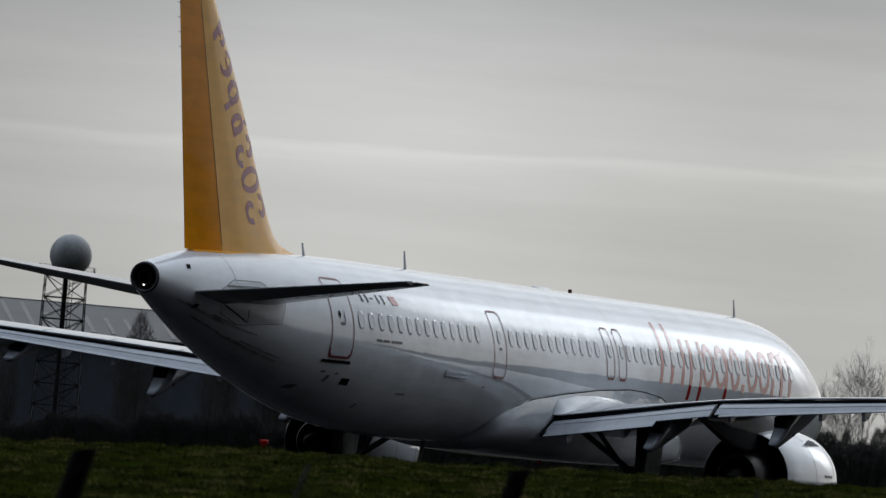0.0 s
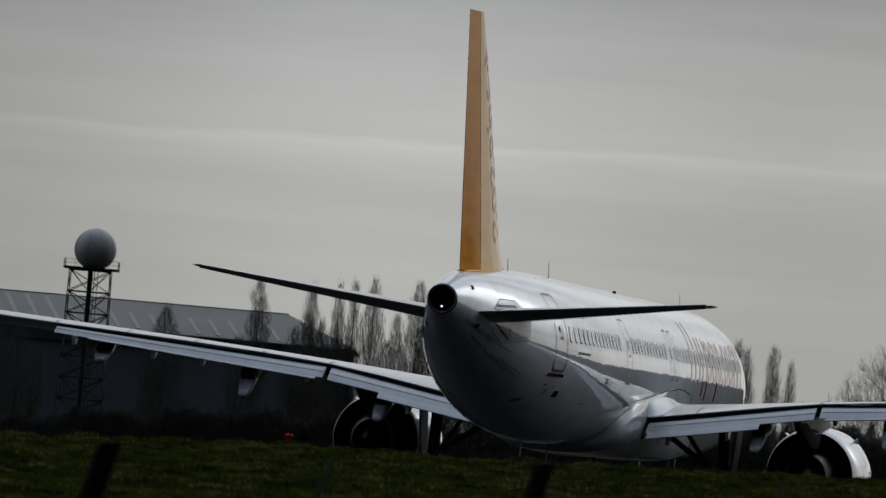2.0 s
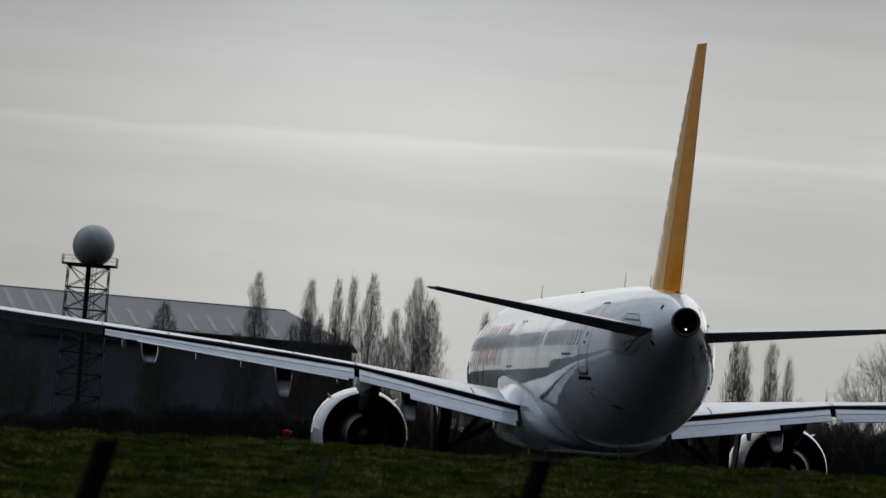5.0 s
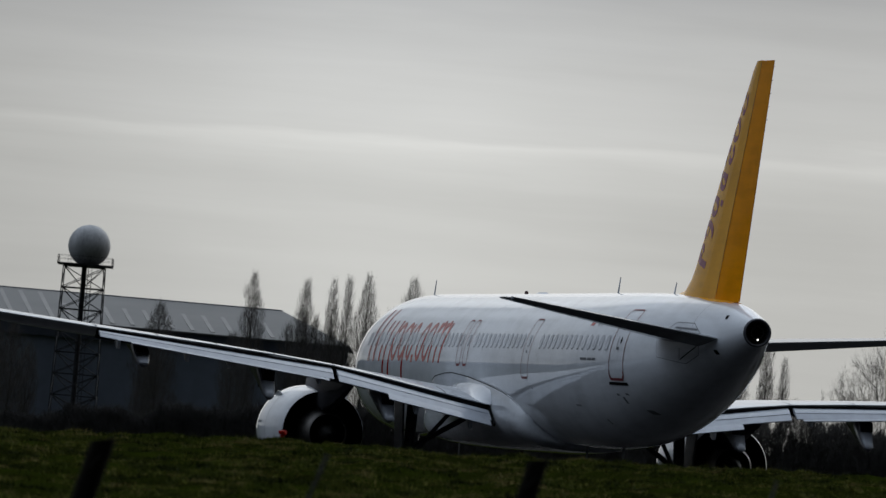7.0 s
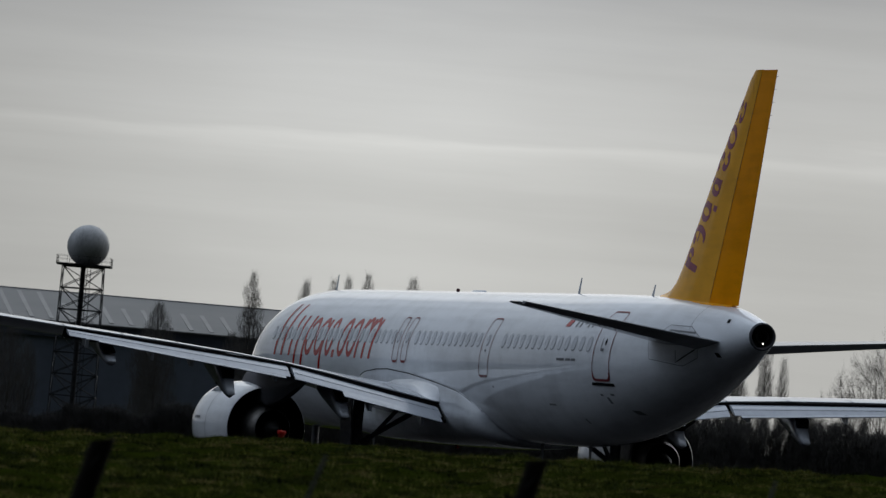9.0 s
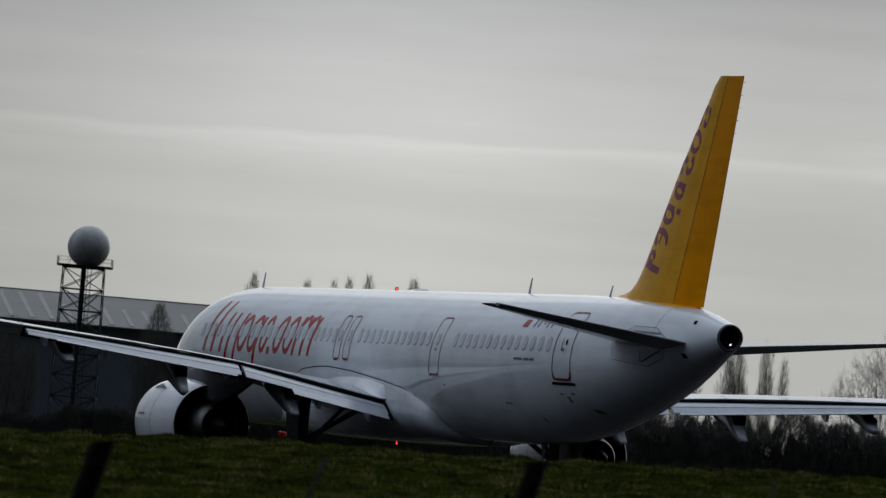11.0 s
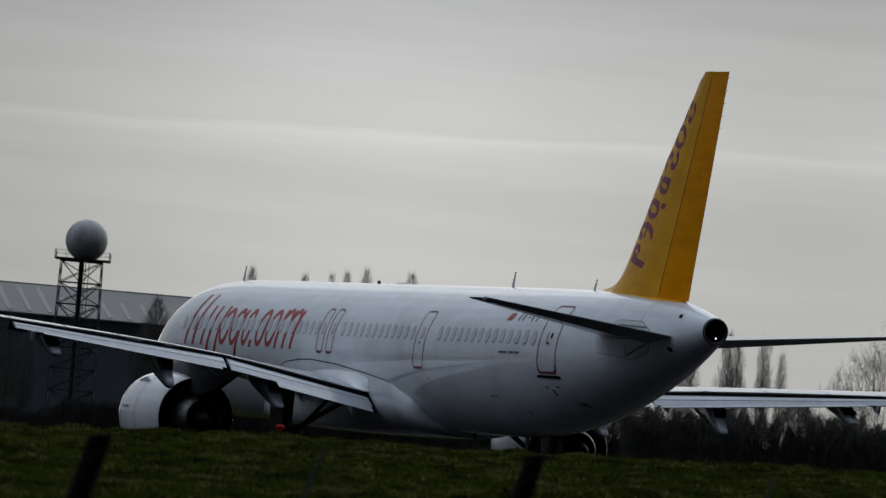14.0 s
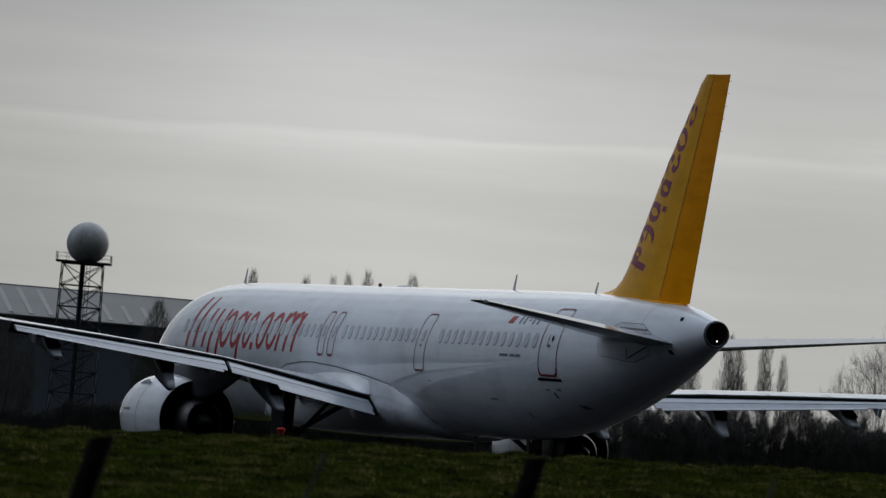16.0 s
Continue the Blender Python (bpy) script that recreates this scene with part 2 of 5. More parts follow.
def grass_material():
    m = bpy.data.materials.new("grass_blades")
    m.use_nodes = True
    n = Nodes(m.node_tree)
    co = n.add("ShaderNodeTexCoord").outputs["Object"]
    isle = n.add("ShaderNodeNewGeometry").outputs["Random Per Island"]
    patch = n.noise(n.add("ShaderNodeMapping", {0: co, 3: (1.3, 0.5, 2.0)}).outputs[0], 1.5, 5, 0.6)
    fac = n.math("ADD", n.math("MULTIPLY", isle, 0.09), n.math("MULTIPLY_ADD", patch, 3.4, -1.2))
    base = n.ramp(fac, [(0.2, (0.010, 0.013, 0.002)), (0.46, (0.053, 0.063, 0.010)), (0.68, (0.114, 0.118, 0.020)), (0.9, (0.175, 0.140, 0.050))])
    p = n.add("ShaderNodeBsdfPrincipled", {"Base Color": base, "Roughness": 0.8, "Specular IOR Level": 0.03})
    n.add("ShaderNodeOutputMaterial", {"Surface": p.outputs[0]})
    return m


GRASS = grass_material()


# ---------------------------------------------------------------- mesh helpers
def to_object(name, bm, mat, parent=None, smooth=False, auto=None):
    me = bpy.data.meshes.new(name)
    bmesh.ops.recalc_face_normals(bm, faces=bm.faces)
    bm.to_mesh(me)
    bm.free()
    for mt in (mat if isinstance(mat, (list, tuple)) else [mat]):
        me.materials.append(mt)
    if smooth:
        me.polygons.foreach_set("use_smooth", [True] * len(me.polygons))
        if auto:
            me.set_sharp_from_angle(angle=radians(auto))
    ob = new(name, me)
    ob.parent = parent
    return ob


def part(name, bm, mat, parent, label="", smooth=True, auto=35):
    ob = to_object(name, bm, mat, parent, smooth, auto)
    if label:
        ob["label"] = label
    return ob


def thing(name, label, category, m=None, group="", kind=""):
    ob = new(name)
    ob.empty_display_size = 0.5
    if m is not None:
        ob.matrix_world = m
    return tagged(ob, label, category, group, kind)


def loft(bm, rings, caps=True, closed=True, mat=0):
    rows = [[bm.verts.new(p) for p in r] for r in rings]
    k = len(rows[0])
    for a, b in zip(rows, rows[1:]):
        for i in range(k if closed else k - 1):
            j = (i + 1) % k
            f = bm.faces.new((a[i], a[j], b[j], b[i]))
            f.material_index = mat
    if caps and closed:
        for r in (rows[0], rows[-1]):
            f = bm.faces.new(r)
            f.material_index = mat
    return rows


def tube(bm, a, b, r0, r1=None, n=6, mat=0):
    a, b = Vector(a), Vector(b)
    r1 = r0 if r1 is None else r1
    z = (b - a).normalized()
    x = z.orthogonal().normalized()
    y = z.cross(x)
    ring = lambda c, r: [c + r * (math.cos(2 * math.pi * i / n) * x + math.sin(2 * math.pi * i / n) * y) for i in range(n)]
    loft(bm, [ring(a, r0), ring(b, r1)], mat=mat)


def box(bm, lo, hi, m=None, mat=0):
    c = [Vector((x, y, z)) for z in (lo[2], hi[2]) for x, y in ((lo[0], lo[1]), (hi[0], lo[1]), (hi[0], hi[1]), (lo[0], hi[1]))]
    if m is not None:
        c = [m @ p for p in c]
    loft(bm, [c[:4], c[4:]], mat=mat)


def revolve(bm, profile, axis_at, n=40, mat=0, caps=False):
    """profile: (x, radius) along the aircraft's axis."""
    cx, cy, cz = axis_at
    loft(bm, [[Vector((x, cy + r * math.cos(2 * math.pi * i / n), cz + r * math.sin(2 * math.pi * i / n))) for i in range(n)] for x, r in profile], caps=caps, mat=mat)


def lerp_table(table, x):
    """Smooth interpolation of rows (x, a, b, ...) with rising x."""
    xs = [r[0] for r in table]
    if x <= xs[0]:
        return table[0][1:]
    if x >= xs[-1]:
        return table[-1][1:]
    i = max(k for k in range(len(xs) - 1) if xs[k] <= x)
    u = (x - xs[i]) / (xs[i + 1] - xs[i])
    out = []
    for c in range(1, len(table[0])):
        def slope(k):
            if k == 0:
                return (table[1][c] - table[0][c]) / (xs[1] - xs[0])
            if k == len(xs) - 1:
                return (table[-1][c] - table[-2][c]) / (xs[-1] - xs[-2])
            return (table[k + 1][c] - table[k - 1][c]) / (xs[k + 1] - xs[k - 1])
        h = xs[i + 1] - xs[i]
        p0, p1, m0, m1 = table[i][c], table[i + 1][c], slope(i) * h, slope(i + 1) * h
        out.append((2 * u ** 3 - 3 * u ** 2 + 1) * p0 + (u ** 3 - 2 * u ** 2 + u) * m0 + (-2 * u ** 3 + 3 * u ** 2) * p1 + (u ** 3 - u ** 2) * m1)
    return out


# ---------------------------------------------------------------- ground
# the bank's crest: across, height
CREST = ((-14.0, 0.90), (-4.8, 1.015), (-2.2, 1.125), (-0.9, 1.160), (0.2, 1.165), (1.6, 1.195), (2.9, 1.250), (4.2, 1.270), (5.3, 1.310), (14.0, 1.50))


def ground_height(x, y):
    crest = lerp_table(CREST, x)[0]
    if y < 100:
        u = max(y, -50) / 100
        z = -0.75 + (crest + 0.75) * (1 - (1 - min(1, max(0, u))) ** 1.25)
    else:
        u = min(1, (y - 100) / 26)
        z = crest + (-0.04 - crest) * (3 * u * u - 2 * u ** 3)
    if 60 < y < 112 and abs(x) < 14:
        q = Vector((x * 0.9, y * 0.45, 0))
        z += 0.075 * noise.noise(q) + 0.085 * noise.noise(q * 2.6) + 0.025 * noise.noise(q * 9.0)
    return z


def build_ground():
    bm = bmesh.new()
    xs = [-4000, -1500, -600, -250, -100, -40, -20] + [-14 + 0.2 * i for i in range(141)] + [20, 40, 100, 250, 600, 1500, 4000]
    ys = [-3000, -800, -200, -50, 0, 15, 30, 45, 55] + [60 + 0.4 * i for i in range(131)] + [116, 120, 126, 140, 170, 210, 260, 350, 600, 1000, 1600, 4500]
    rows = [[bm.verts.new((x, y, ground_height(x, y))) for x in xs] for y in ys]
    for a, b in zip(rows, rows[1:]):
        for i in range(len(xs) - 1):
            bm.faces.new((a[i], a[i + 1], b[i + 1], b[i]))
    ob = to_object("ground", bm, SOIL, smooth=True)
    tagged(ob, "rough damp turf rising to a low grassy bank", "ground", kind="structure")
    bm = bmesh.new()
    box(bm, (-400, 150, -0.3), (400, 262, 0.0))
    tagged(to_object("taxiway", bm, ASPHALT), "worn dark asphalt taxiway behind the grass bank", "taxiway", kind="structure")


def build_grass():
    rnd = random.Random(4)
    verts, faces = [], []
    for _ in range(420000):
        y = 36 + 67.5 * rnd.random() ** 0.7
        x = (rnd.random() - 0.5) * 0.116 * y
        if noise.noise(Vector((x * 2.0, y * 0.9, 5))) < -0.15 and rnd.random() < 0.85:
            continue
        z = ground_height(x, y) - 0.01
        h = 0.018 + 0.035 * rnd.random() ** 2 + 0.06 * max(0, noise.noise(Vector((x * 3.2, y * 1.4, 1))) - 0.1) * rnd.random()
        w = 0.003 + 0.004 * rnd.random()
        a = rnd.random() * 6.283
        dx, dy = math.cos(a) * w, math.sin(a) * w
        lx, ly = rnd.gauss(0, 0.6) * h, rnd.gauss(0, 0.6) * h
        i = len(verts)
        verts += [(x - dx, y - dy, z), (x + dx, y + dy, z), (x + lx, y + ly, z + h)]
        faces.append((i, i + 1, i + 2))
    me = bpy.data.meshes.new("grass")
    me.from_pydata(verts, [], faces)
    me.materials.append(GRASS)
    tagged(new("grass", me), "short tufty green grass on the bank", "grass", kind="stuff")


build_ground()
build_grass()


# ---------------------------------------------------------------- airliner
GEAR_X = 22.53          # the origin stands under the main gear; stations count forward from the tail's end


def st(x, y, z):
    return Vector((x - GEAR_X, y, z))


# station, half width, top, bottom
BODY = (
    (0.0, 0.36, 5.345, 4.63), (1.0, 0.56, 5.54, 4.31), (2.0, 0.76, 5.70, 4.00), (4.0, 1.13, 5.84, 3.40), (6.0, 1.45, 5.91, 2.88),
    (8.0, 1.70, 5.96, 2.42), (10.0, 1.87, 5.99, 2.10), (12.0, 1.95, 6.0, 1.93), (14.0, 1.975, 6.0, 1.87), (16.0, 1.975, 6.0, 1.86),
    (26.0, 1.975, 6.0, 1.86), (36.5, 1.975, 6.0, 1.86), (38.0, 1.96, 5.965, 1.87), (39.3, 1.90, 5.86, 1.90), (40.6, 1.76, 5.61, 1.96), (41.8, 1.52, 5.22, 2.07),
    (43.0, 1.20, 4.74, 2.30), (43.8, 0.82, 4.22, 2.58), (44.3, 0.45, 3.82, 2.92), (44.5, 0.05, 3.43, 3.33),
)


# station, height of the widest line
BROAD = ((0.0, 4.985), (1.0, 4.84), (2.0, 4.64), (3.0, 4.48), (4.0, 4.36), (6.0, 4.20), (8.0, 4.10), (10.0, 4.02), (12.0, 3.96), (14.0, 3.935), (16.0, 3.93), (38.0, 3.92), (40.6, 3.80), (43.0, 3.52), (44.5, 3.38))


def body_half(x, up):
    """Half width, height of the widest line, and how far the skin reaches above or below it."""
    w, top, bot = lerp_table(BODY, x)
    c = lerp_table(BROAD, x)[0]
    return w, c, (top - c if up else c - bot)


def body_point(x, a, lift=0.0):
    """On the skin at a station; a: degrees up from the left side (90: the top)."""
    ca, sa = math.cos(radians(a)), math.sin(radians(a))
    w, c, h = body_half(x, sa >= 0)
    nrm = Vector((0, ca / w, sa / h)).normalized()
    return st(x, w * ca, c + h * sa) + nrm * lift


def body_at(x, z, side, lift=0.0):
    """On the skin at a station and a height; side 1: left, -1: right."""
    w, c, h = body_half(x, z >= lerp_table(BROAD, x)[0])
    a = math.degrees(math.asin(max(-0.999, min(0.999, (z - c) / h))))
    p = body_point(x, a, lift)
    return Vector((p.x, p.y * side, p.z))


def skin_patch(bm, outline, side, lift=0.006, mat=0):
    """A patch on the skin from an outline of (station, height), fanned in strips so that it follows the curve."""
    zs = [p[1] for p in outline]
    z0, z1 = min(zs), max(zs)
    n = max(2, int((z1 - z0) / 0.12) + 1)
    def span(z):
        hits = []
        for (xa, za), (xb, zb) in zip(outline, outline[1:] + outline[:1]):
            if (za - z) * (zb - z) <= 0 and abs(za - zb) > 1e-9:
                hits.append(xa + (xb - xa) * (z - za) / (zb - za))
        return min(hits), max(hits)
    e = (z1 - z0) * 0.002
    rows = []
    for i in range(n + 1):
        z = z0 + e + (z1 - z0 - 2 * e) * i / n
        a, b = span(z)
        rows.append((z, a, b))
    kk = max(1, int(max(b - a for _, a, b in rows) / 0.6))
    grid = [[bm.verts.new(body_at(a + (b - a) * j / kk, z, side, lift)) for j in range(kk + 1)] for z, a, b in rows]
    for r, s in zip(grid, grid[1:]):
        for j in range(kk):
            bm.faces.new((r[j], r[j + 1], s[j + 1], s[j])).material_index = mat


def skin_line(bm, pts, side, width=0.03, lift=0.008, closed=False, mat=0):
    """A painted or sealed line on the skin along (station, height) points."""
    fine = []
    seq = list(pts) + ([pts[0]] if closed else [])
    for (xa, za), (xb, zb) in zip(seq, seq[1:]):
        k = max(1, int(math.hypot(xb - xa, zb - za) / 0.15))
        fine += [(xa + (xb - xa) * i / k, za + (zb - za) * i / k) for i in range(k)]
    if not closed:
        fine.append(seq[-1])
    left, right = [], []
    m = len(fine)
    for i, (x, z) in enumerate(fine):
        xa, za = fine[(i - 1) % m] if (closed or i) else fine[i]
        xb, zb = fine[(i + 1) % m] if (closed or i < m - 1) else fine[i]
        d = math.hypot(xb - xa, zb - za) or 1
        nx, nz = -(zb - za) / d * width / 2, (xb - xa) / d * width / 2
        left.append(bm.verts.new(body_at(x + nx, z + nz, side, lift)))
        right.append(bm.verts.new(body_at(x - nx, z - nz, side, lift)))
    for i in range(m if closed else m - 1):
        j = (i + 1) % m
        bm.faces.new((left[i], left[j], right[j], right[i])).material_index = mat


def rounded(x0, x1, z0, z1, r, n=4):
    out = []
    for cx, cz, a0 in ((x1 - r, z1 - r, 0), (x0 + r, z1 - r, 90), (x0 + r, z0 + r, 180), (x1 - r, z0 + r, 270)):
        out += [(cx + r * math.cos(radians(a0 + 90 * i / n)), cz + r * math.sin(radians(a0 + 90 * i / n))) for i in range(n + 1)]
    return out


def foil(chord_from, chord_to, thick, n=9, camber=0.0):
    """A section between a leading and a trailing point (any vectors); thickness along up."""
    a, b = Vector(chord_from), Vector(chord_to)
    up = Vector((0, 0, 1))
    top, bot = [], []
    for i in range(n + 1):
        u = (1 - math.cos(math.pi * i / n)) / 2
        t = 5 * thick * (0.2969 * math.sqrt(u) - 0.126 * u - 0.3516 * u * u + 0.2843 * u ** 3 - 0.1036 * u ** 4)
        c = camber * 4 * u * (1 - u)
        p = a.lerp(b, u)
        top.append(p + up * (c + t))
        bot.append(p + up * (c - t))
    return top + bot[-2:0:-1]


def foil_side(chord_from, chord_to, thick, n=9):
    """The same for the fin: thickness across."""
    a, b = Vector(chord_from), Vector(chord_to)
    l, r = [], []
    for i in range(n + 1):
        u = (1 - math.cos(math.pi * i / n)) / 2
        t = 5 * thick * (0.2969 * math.sqrt(u) - 0.126 * u - 0.3516 * u * u + 0.2843 * u ** 3 - 0.1036 * u ** 4)
        p = a.lerp(b, u)
        l.append(p + Vector((0, t, 0)))
        r.append(p - Vector((0, t, 0)))
    return l + r[-2:0:-1]


airliner = thing("airliner", "white twin-engine airliner with yellow fin, taxiing with flaps lowered", "airplane")


HOODS = []


def build_fuselage():
    bm = bmesh.new()
    n = 56
    xs = [0.0, 0.3] + [0.7 * i for i in range(1, 23)] + [17 + 1.4 * i for i in range(16)] + [39.0, 39.6, 40.2, 40.8, 41.4, 42, 42.5, 43, 43.4, 43.8, 44.1, 44.3, 44.42, 44.5]
    xs = sorted(set(round(x, 3) for x in xs))
    loft(bm, [[body_point(x, 360 * i / n) for i in range(n)] for x in xs], caps=False)
    body = part("fuselage", bm, WHITE, airliner, "glossy white fuselage skin with faint dirt streaks", auto=50)

    # belly fairing round the wing roots
    table = ((17.8, 1.2, 2.02, 1.85), (17.88, 1.4, 2.22, 1.80), (18.0, 1.55, 2.44, 1.76), (18.2, 1.68, 2.63, 1.73), (19.0, 1.87, 2.94, 1.70), (19.8, 1.98, 3.13, 1.68), (21.6, 2.06, 3.33, 1.66), (24.0, 2.12, 3.53, 1.65),
             (26.1, 2.13, 3.63, 1.66), (28.4, 2.03, 3.52, 1.69), (30.0, 1.90, 2.95, 1.76), (32.5, 0.9, 2.2, 1.9))
    swell = ((17.8, 0.0), (17.9, 0.18), (18.1, 0.36), (18.5, 0.53), (19.2, 0.70), (20.5, 0.80), (22.0, 0.89), (26.0, 0.92), (28.4, 0.80), (30.0, 0.5), (32.5, 0.0))
    bm = bmesh.new()
    rings = []
    for i in range(61):
        x = 17.8 + 14.7 * (i / 60) ** 1.4
        _, top, bot = lerp_table(table, x)
        bw, bc, bh = body_half(x, False)
        own = lambda z: bw * math.sqrt(max(0.0, 1 - ((z - bc) / bh) ** 2))
        box_like = min(1.0, max(0.0, (x - 19.0) / 4.0))
        mid = bot + 0.66 * (top - bot)
        wide = own(mid) + 0.02 + lerp_table(swell, x)[0]
        if wide > 1.55:
            wide = 1.55 + 0.44 * (1 - math.exp(-(wide - 1.55) / 0.44))
        edge = own(top) + 0.012
        wide = max(wide, edge)
        # a rounded shoulder from the seal line out to the widest point, then round and under
        half = [(edge * 0.9, top + 0.03)]
        for k in range(11):
            q = math.pi / 2 * k / 10
            half.append((edge + (wide - edge) * math.sin(q) ** 1.1, mid + (top - mid) * math.cos(q) ** 1.15 if k < 10 else mid))
        for k in range(1, 15):
            q = math.pi / 2 * k / 14
            half.append((wide * math.cos(q) ** (0.75 - 0.35 * box_like) if k < 14 else 0.0, mid - (mid - bot) * math.sin(q) ** (0.95 - 0.33 * box_like)))
        ring = [st(x, y, z) for y, z in half] + [st(x, -y, z) for y, z in reversed(half[:-1])]
        rings.append(ring)
    loft(bm, rings)
    fairing = part("belly_fairing", bm, FAIRING_WHITE, airliner, auto=60)
    for side in (1, -1):
        bm = bmesh.new()
        skin_line(bm, [(28.9, 3.42), (28.4, 3.54), (27.2, 3.625), (26.1, 3.645), (24.0, 3.545), (21.6, 3.345), (19.8, 3.145), (19.0, 2.96), (18.2, 2.64), (18.0, 2.45), (17.87, 2.23), (17.80, 2.0)], side, 0.024, 0.03)
        part("seal_line", bm, BLACK, fairing)

    # auxiliary power exhaust with its lamp
    bm = bmesh.new()
    revolve(bm, [(0.16 - GEAR_X, 0.375), (-0.04 - GEAR_X, 0.352), (-0.07 - GEAR_X, 0.33), (-0.06 - GEAR_X, 0.30), (0.05 - GEAR_X, 0.285), (0.5 - GEAR_X, 0.27), (0.52 - GEAR_X, 0.02)], (0, 0, 4.985), 32)
    ex = part("exhaust_ring", bm, GREY_DARK, airliner, "sooty black exhaust ring")
    bm = bmesh.new()
    revolve(bm, [(-0.02 - GEAR_X, 0.17), (-0.02 - GEAR_X, 0.15), (0.4 - GEAR_X, 0.14)], (0, 0, 4.985), 24)
    part("inner_pipe", bm, SOOT, ex)
    bm = bmesh.new()
    bmesh.ops.create_icosphere(bm, subdivisions=2, radius=0.021, matrix=Matrix.Translation(st(-0.06, -0.01, 4.81)))
    part("tail_lamp", bm, LAMP, ex, "small glowing white lamp")

    # cabin windows, one by one
    gap = 0.5334
    rear = [8.75 + gap * i for i in range(14)]
    middle = [17.91 + gap * i for i in range(12)]
    front = [26.02 + gap * i for i in range(24)]
    for side in (1, -1):
        for x in rear + middle + front + [17.1, 24.66, 25.52]:
            z = 4.56
            bm = bmesh.new()
            small = x in (17.1, 24.66, 25.52)
            w, h = (0.125, 0.18) if not small else (0.10, 0.14)
            ring_o = [(x + (w + 0.026) * math.copysign(abs(math.cos(a)) ** 0.8, math.cos(a)), z + (h + 0.03) * math.copysign(abs(math.sin(a)) ** 0.8, math.sin(a))) for a in [2 * math.pi * k / 16 for k in range(16)]]
            ring_i = [(x + w * math.copysign(abs(math.cos(a)) ** 0.8, math.cos(a)), z + h * math.copysign(abs(math.sin(a)) ** 0.8, math.sin(a))) for a in [2 * math.pi * k / 16 for k in range(16)]]
            o = [bm.verts.new(body_at(px, pz, side, 0.007)) for px, pz in ring_o]
            i1 = [bm.verts.new(body_at(px, pz, side, 0.014)) for px, pz in ring_i]
            i2 = [bm.verts.new(body_at(px, pz, side, 0.012)) for px, pz in ring_i]
            for k in range(16):
                j = (k + 1) % 16
                bm.faces.new((o[k], o[j], i1[j], i1[k])).material_index = 1
                bm.faces.new((i1[k], i1[j], i2[j], i2[k])).material_index = 1
            bm.faces.new(i2)
            part("window", bm, [PANE, PANE_RIM], body, auto=30)

    # doors and exits: outlined leaves, seals, sills, handles
    for side in (1, -1):
        for name, x0, x1, z0, z1 in (("cabin_door", 7.3, 8.35, 3.62, 5.45), ("exit_door", 16.72, 17.52, 3.57, 5.16), ("overwing_exit", 24.40, 24.93, 3.86, 5.12), ("overwing_exit", 25.24, 25.77, 3.86, 5.12)):
            bm = bmesh.new()
            skin_line(bm, rounded(x0, x1, z0, z1, 0.14), side, 0.036, 0.010, True)
            part(name, bm, RED_LINE, body, "white door with thin dark red outline")
            bm = bmesh.new()
            skin_patch(bm, [(x0 + 0.42 * (x1 - x0), z0 + 0.42 * (z1 - z0)), (x0 + 0.58 * (x1 - x0), z0 + 0.42 * (z1 - z0)), (x0 + 0.58 * (x1 - x0), z0 + 0.46 * (z1 - z0)), (x0 + 0.42 * (x1 - x0), z0 + 0.46 * (z1 - z0))], side, 0.012)
            part("handle", bm, LINE, body)
            if name == "cabin_door":
                bm = bmesh.new()
                skin_patch(bm, [(x0 - 0.20, z0 - 0.13), (x1 + 0.08, z0 - 0.13), (x1 + 0.05, z0 - 0.055), (x0 - 0.17, z0 - 0.055)], side, 0.02)
                part("sill", bm, BLACK, body, "black scuffed door sill")
                bm = bmesh.new()
                skin_line(bm, [(x0 + 0.02, z0 + 0.22), (x0 + 0.03, z0 + 0.10), (x0 + 0.15, z0 + 0.012), (x1 - 0.15, z0 + 0.012), (x1 - 0.03, z0 + 0.10), (x1 - 0.02, z0 + 0.22)], side, 0.065, 0.013)
                part("threshold", bm, RED_LINE, body, "dark red threshold band")
                bm = bmesh.new()
                skin_patch(bm, rounded(x0 + 0.60, x0 + 0.64, 4.40, 4.74, 0.015), side, 0.012)
                part("grip", bm, LINE, body)
                bm = bmesh.new()
                skin_patch(bm, rounded(x0 + 0.33, x0 + 0.45, 4.54, 4.72, 0.05), side, 0.012)
                part("porthole", bm, BLACK, body)
            else:
                bm = bmesh.new()
                skin_patch(bm, [(x0 + 0.1, z0 - 0.03), (x1 - 0.1, z0 - 0.03), (x1 - 0.1, z0 + 0.035), (x0 + 0.1, z0 + 0.035)], side, 0.013)
                part("sill", bm, RED_LINE, body)

    # seams round the body, service panels, drain masts
    for x, a0, a1 in ((3.2, 10, 170),):
        bm = bmesh.new()
        prev = None
        for k in range(41):
            a = a0 + (a1 - a0) * k / 40
            cur = (bm.verts.new(body_point(x - 0.008, a, 0.004)), bm.verts.new(body_point(x + 0.008, a, 0.004)))
            if prev:
                bm.faces.new((prev[0], prev[1], cur[1], cur[0]))
            prev = cur
        part("skin_seam", bm, LINE, body)
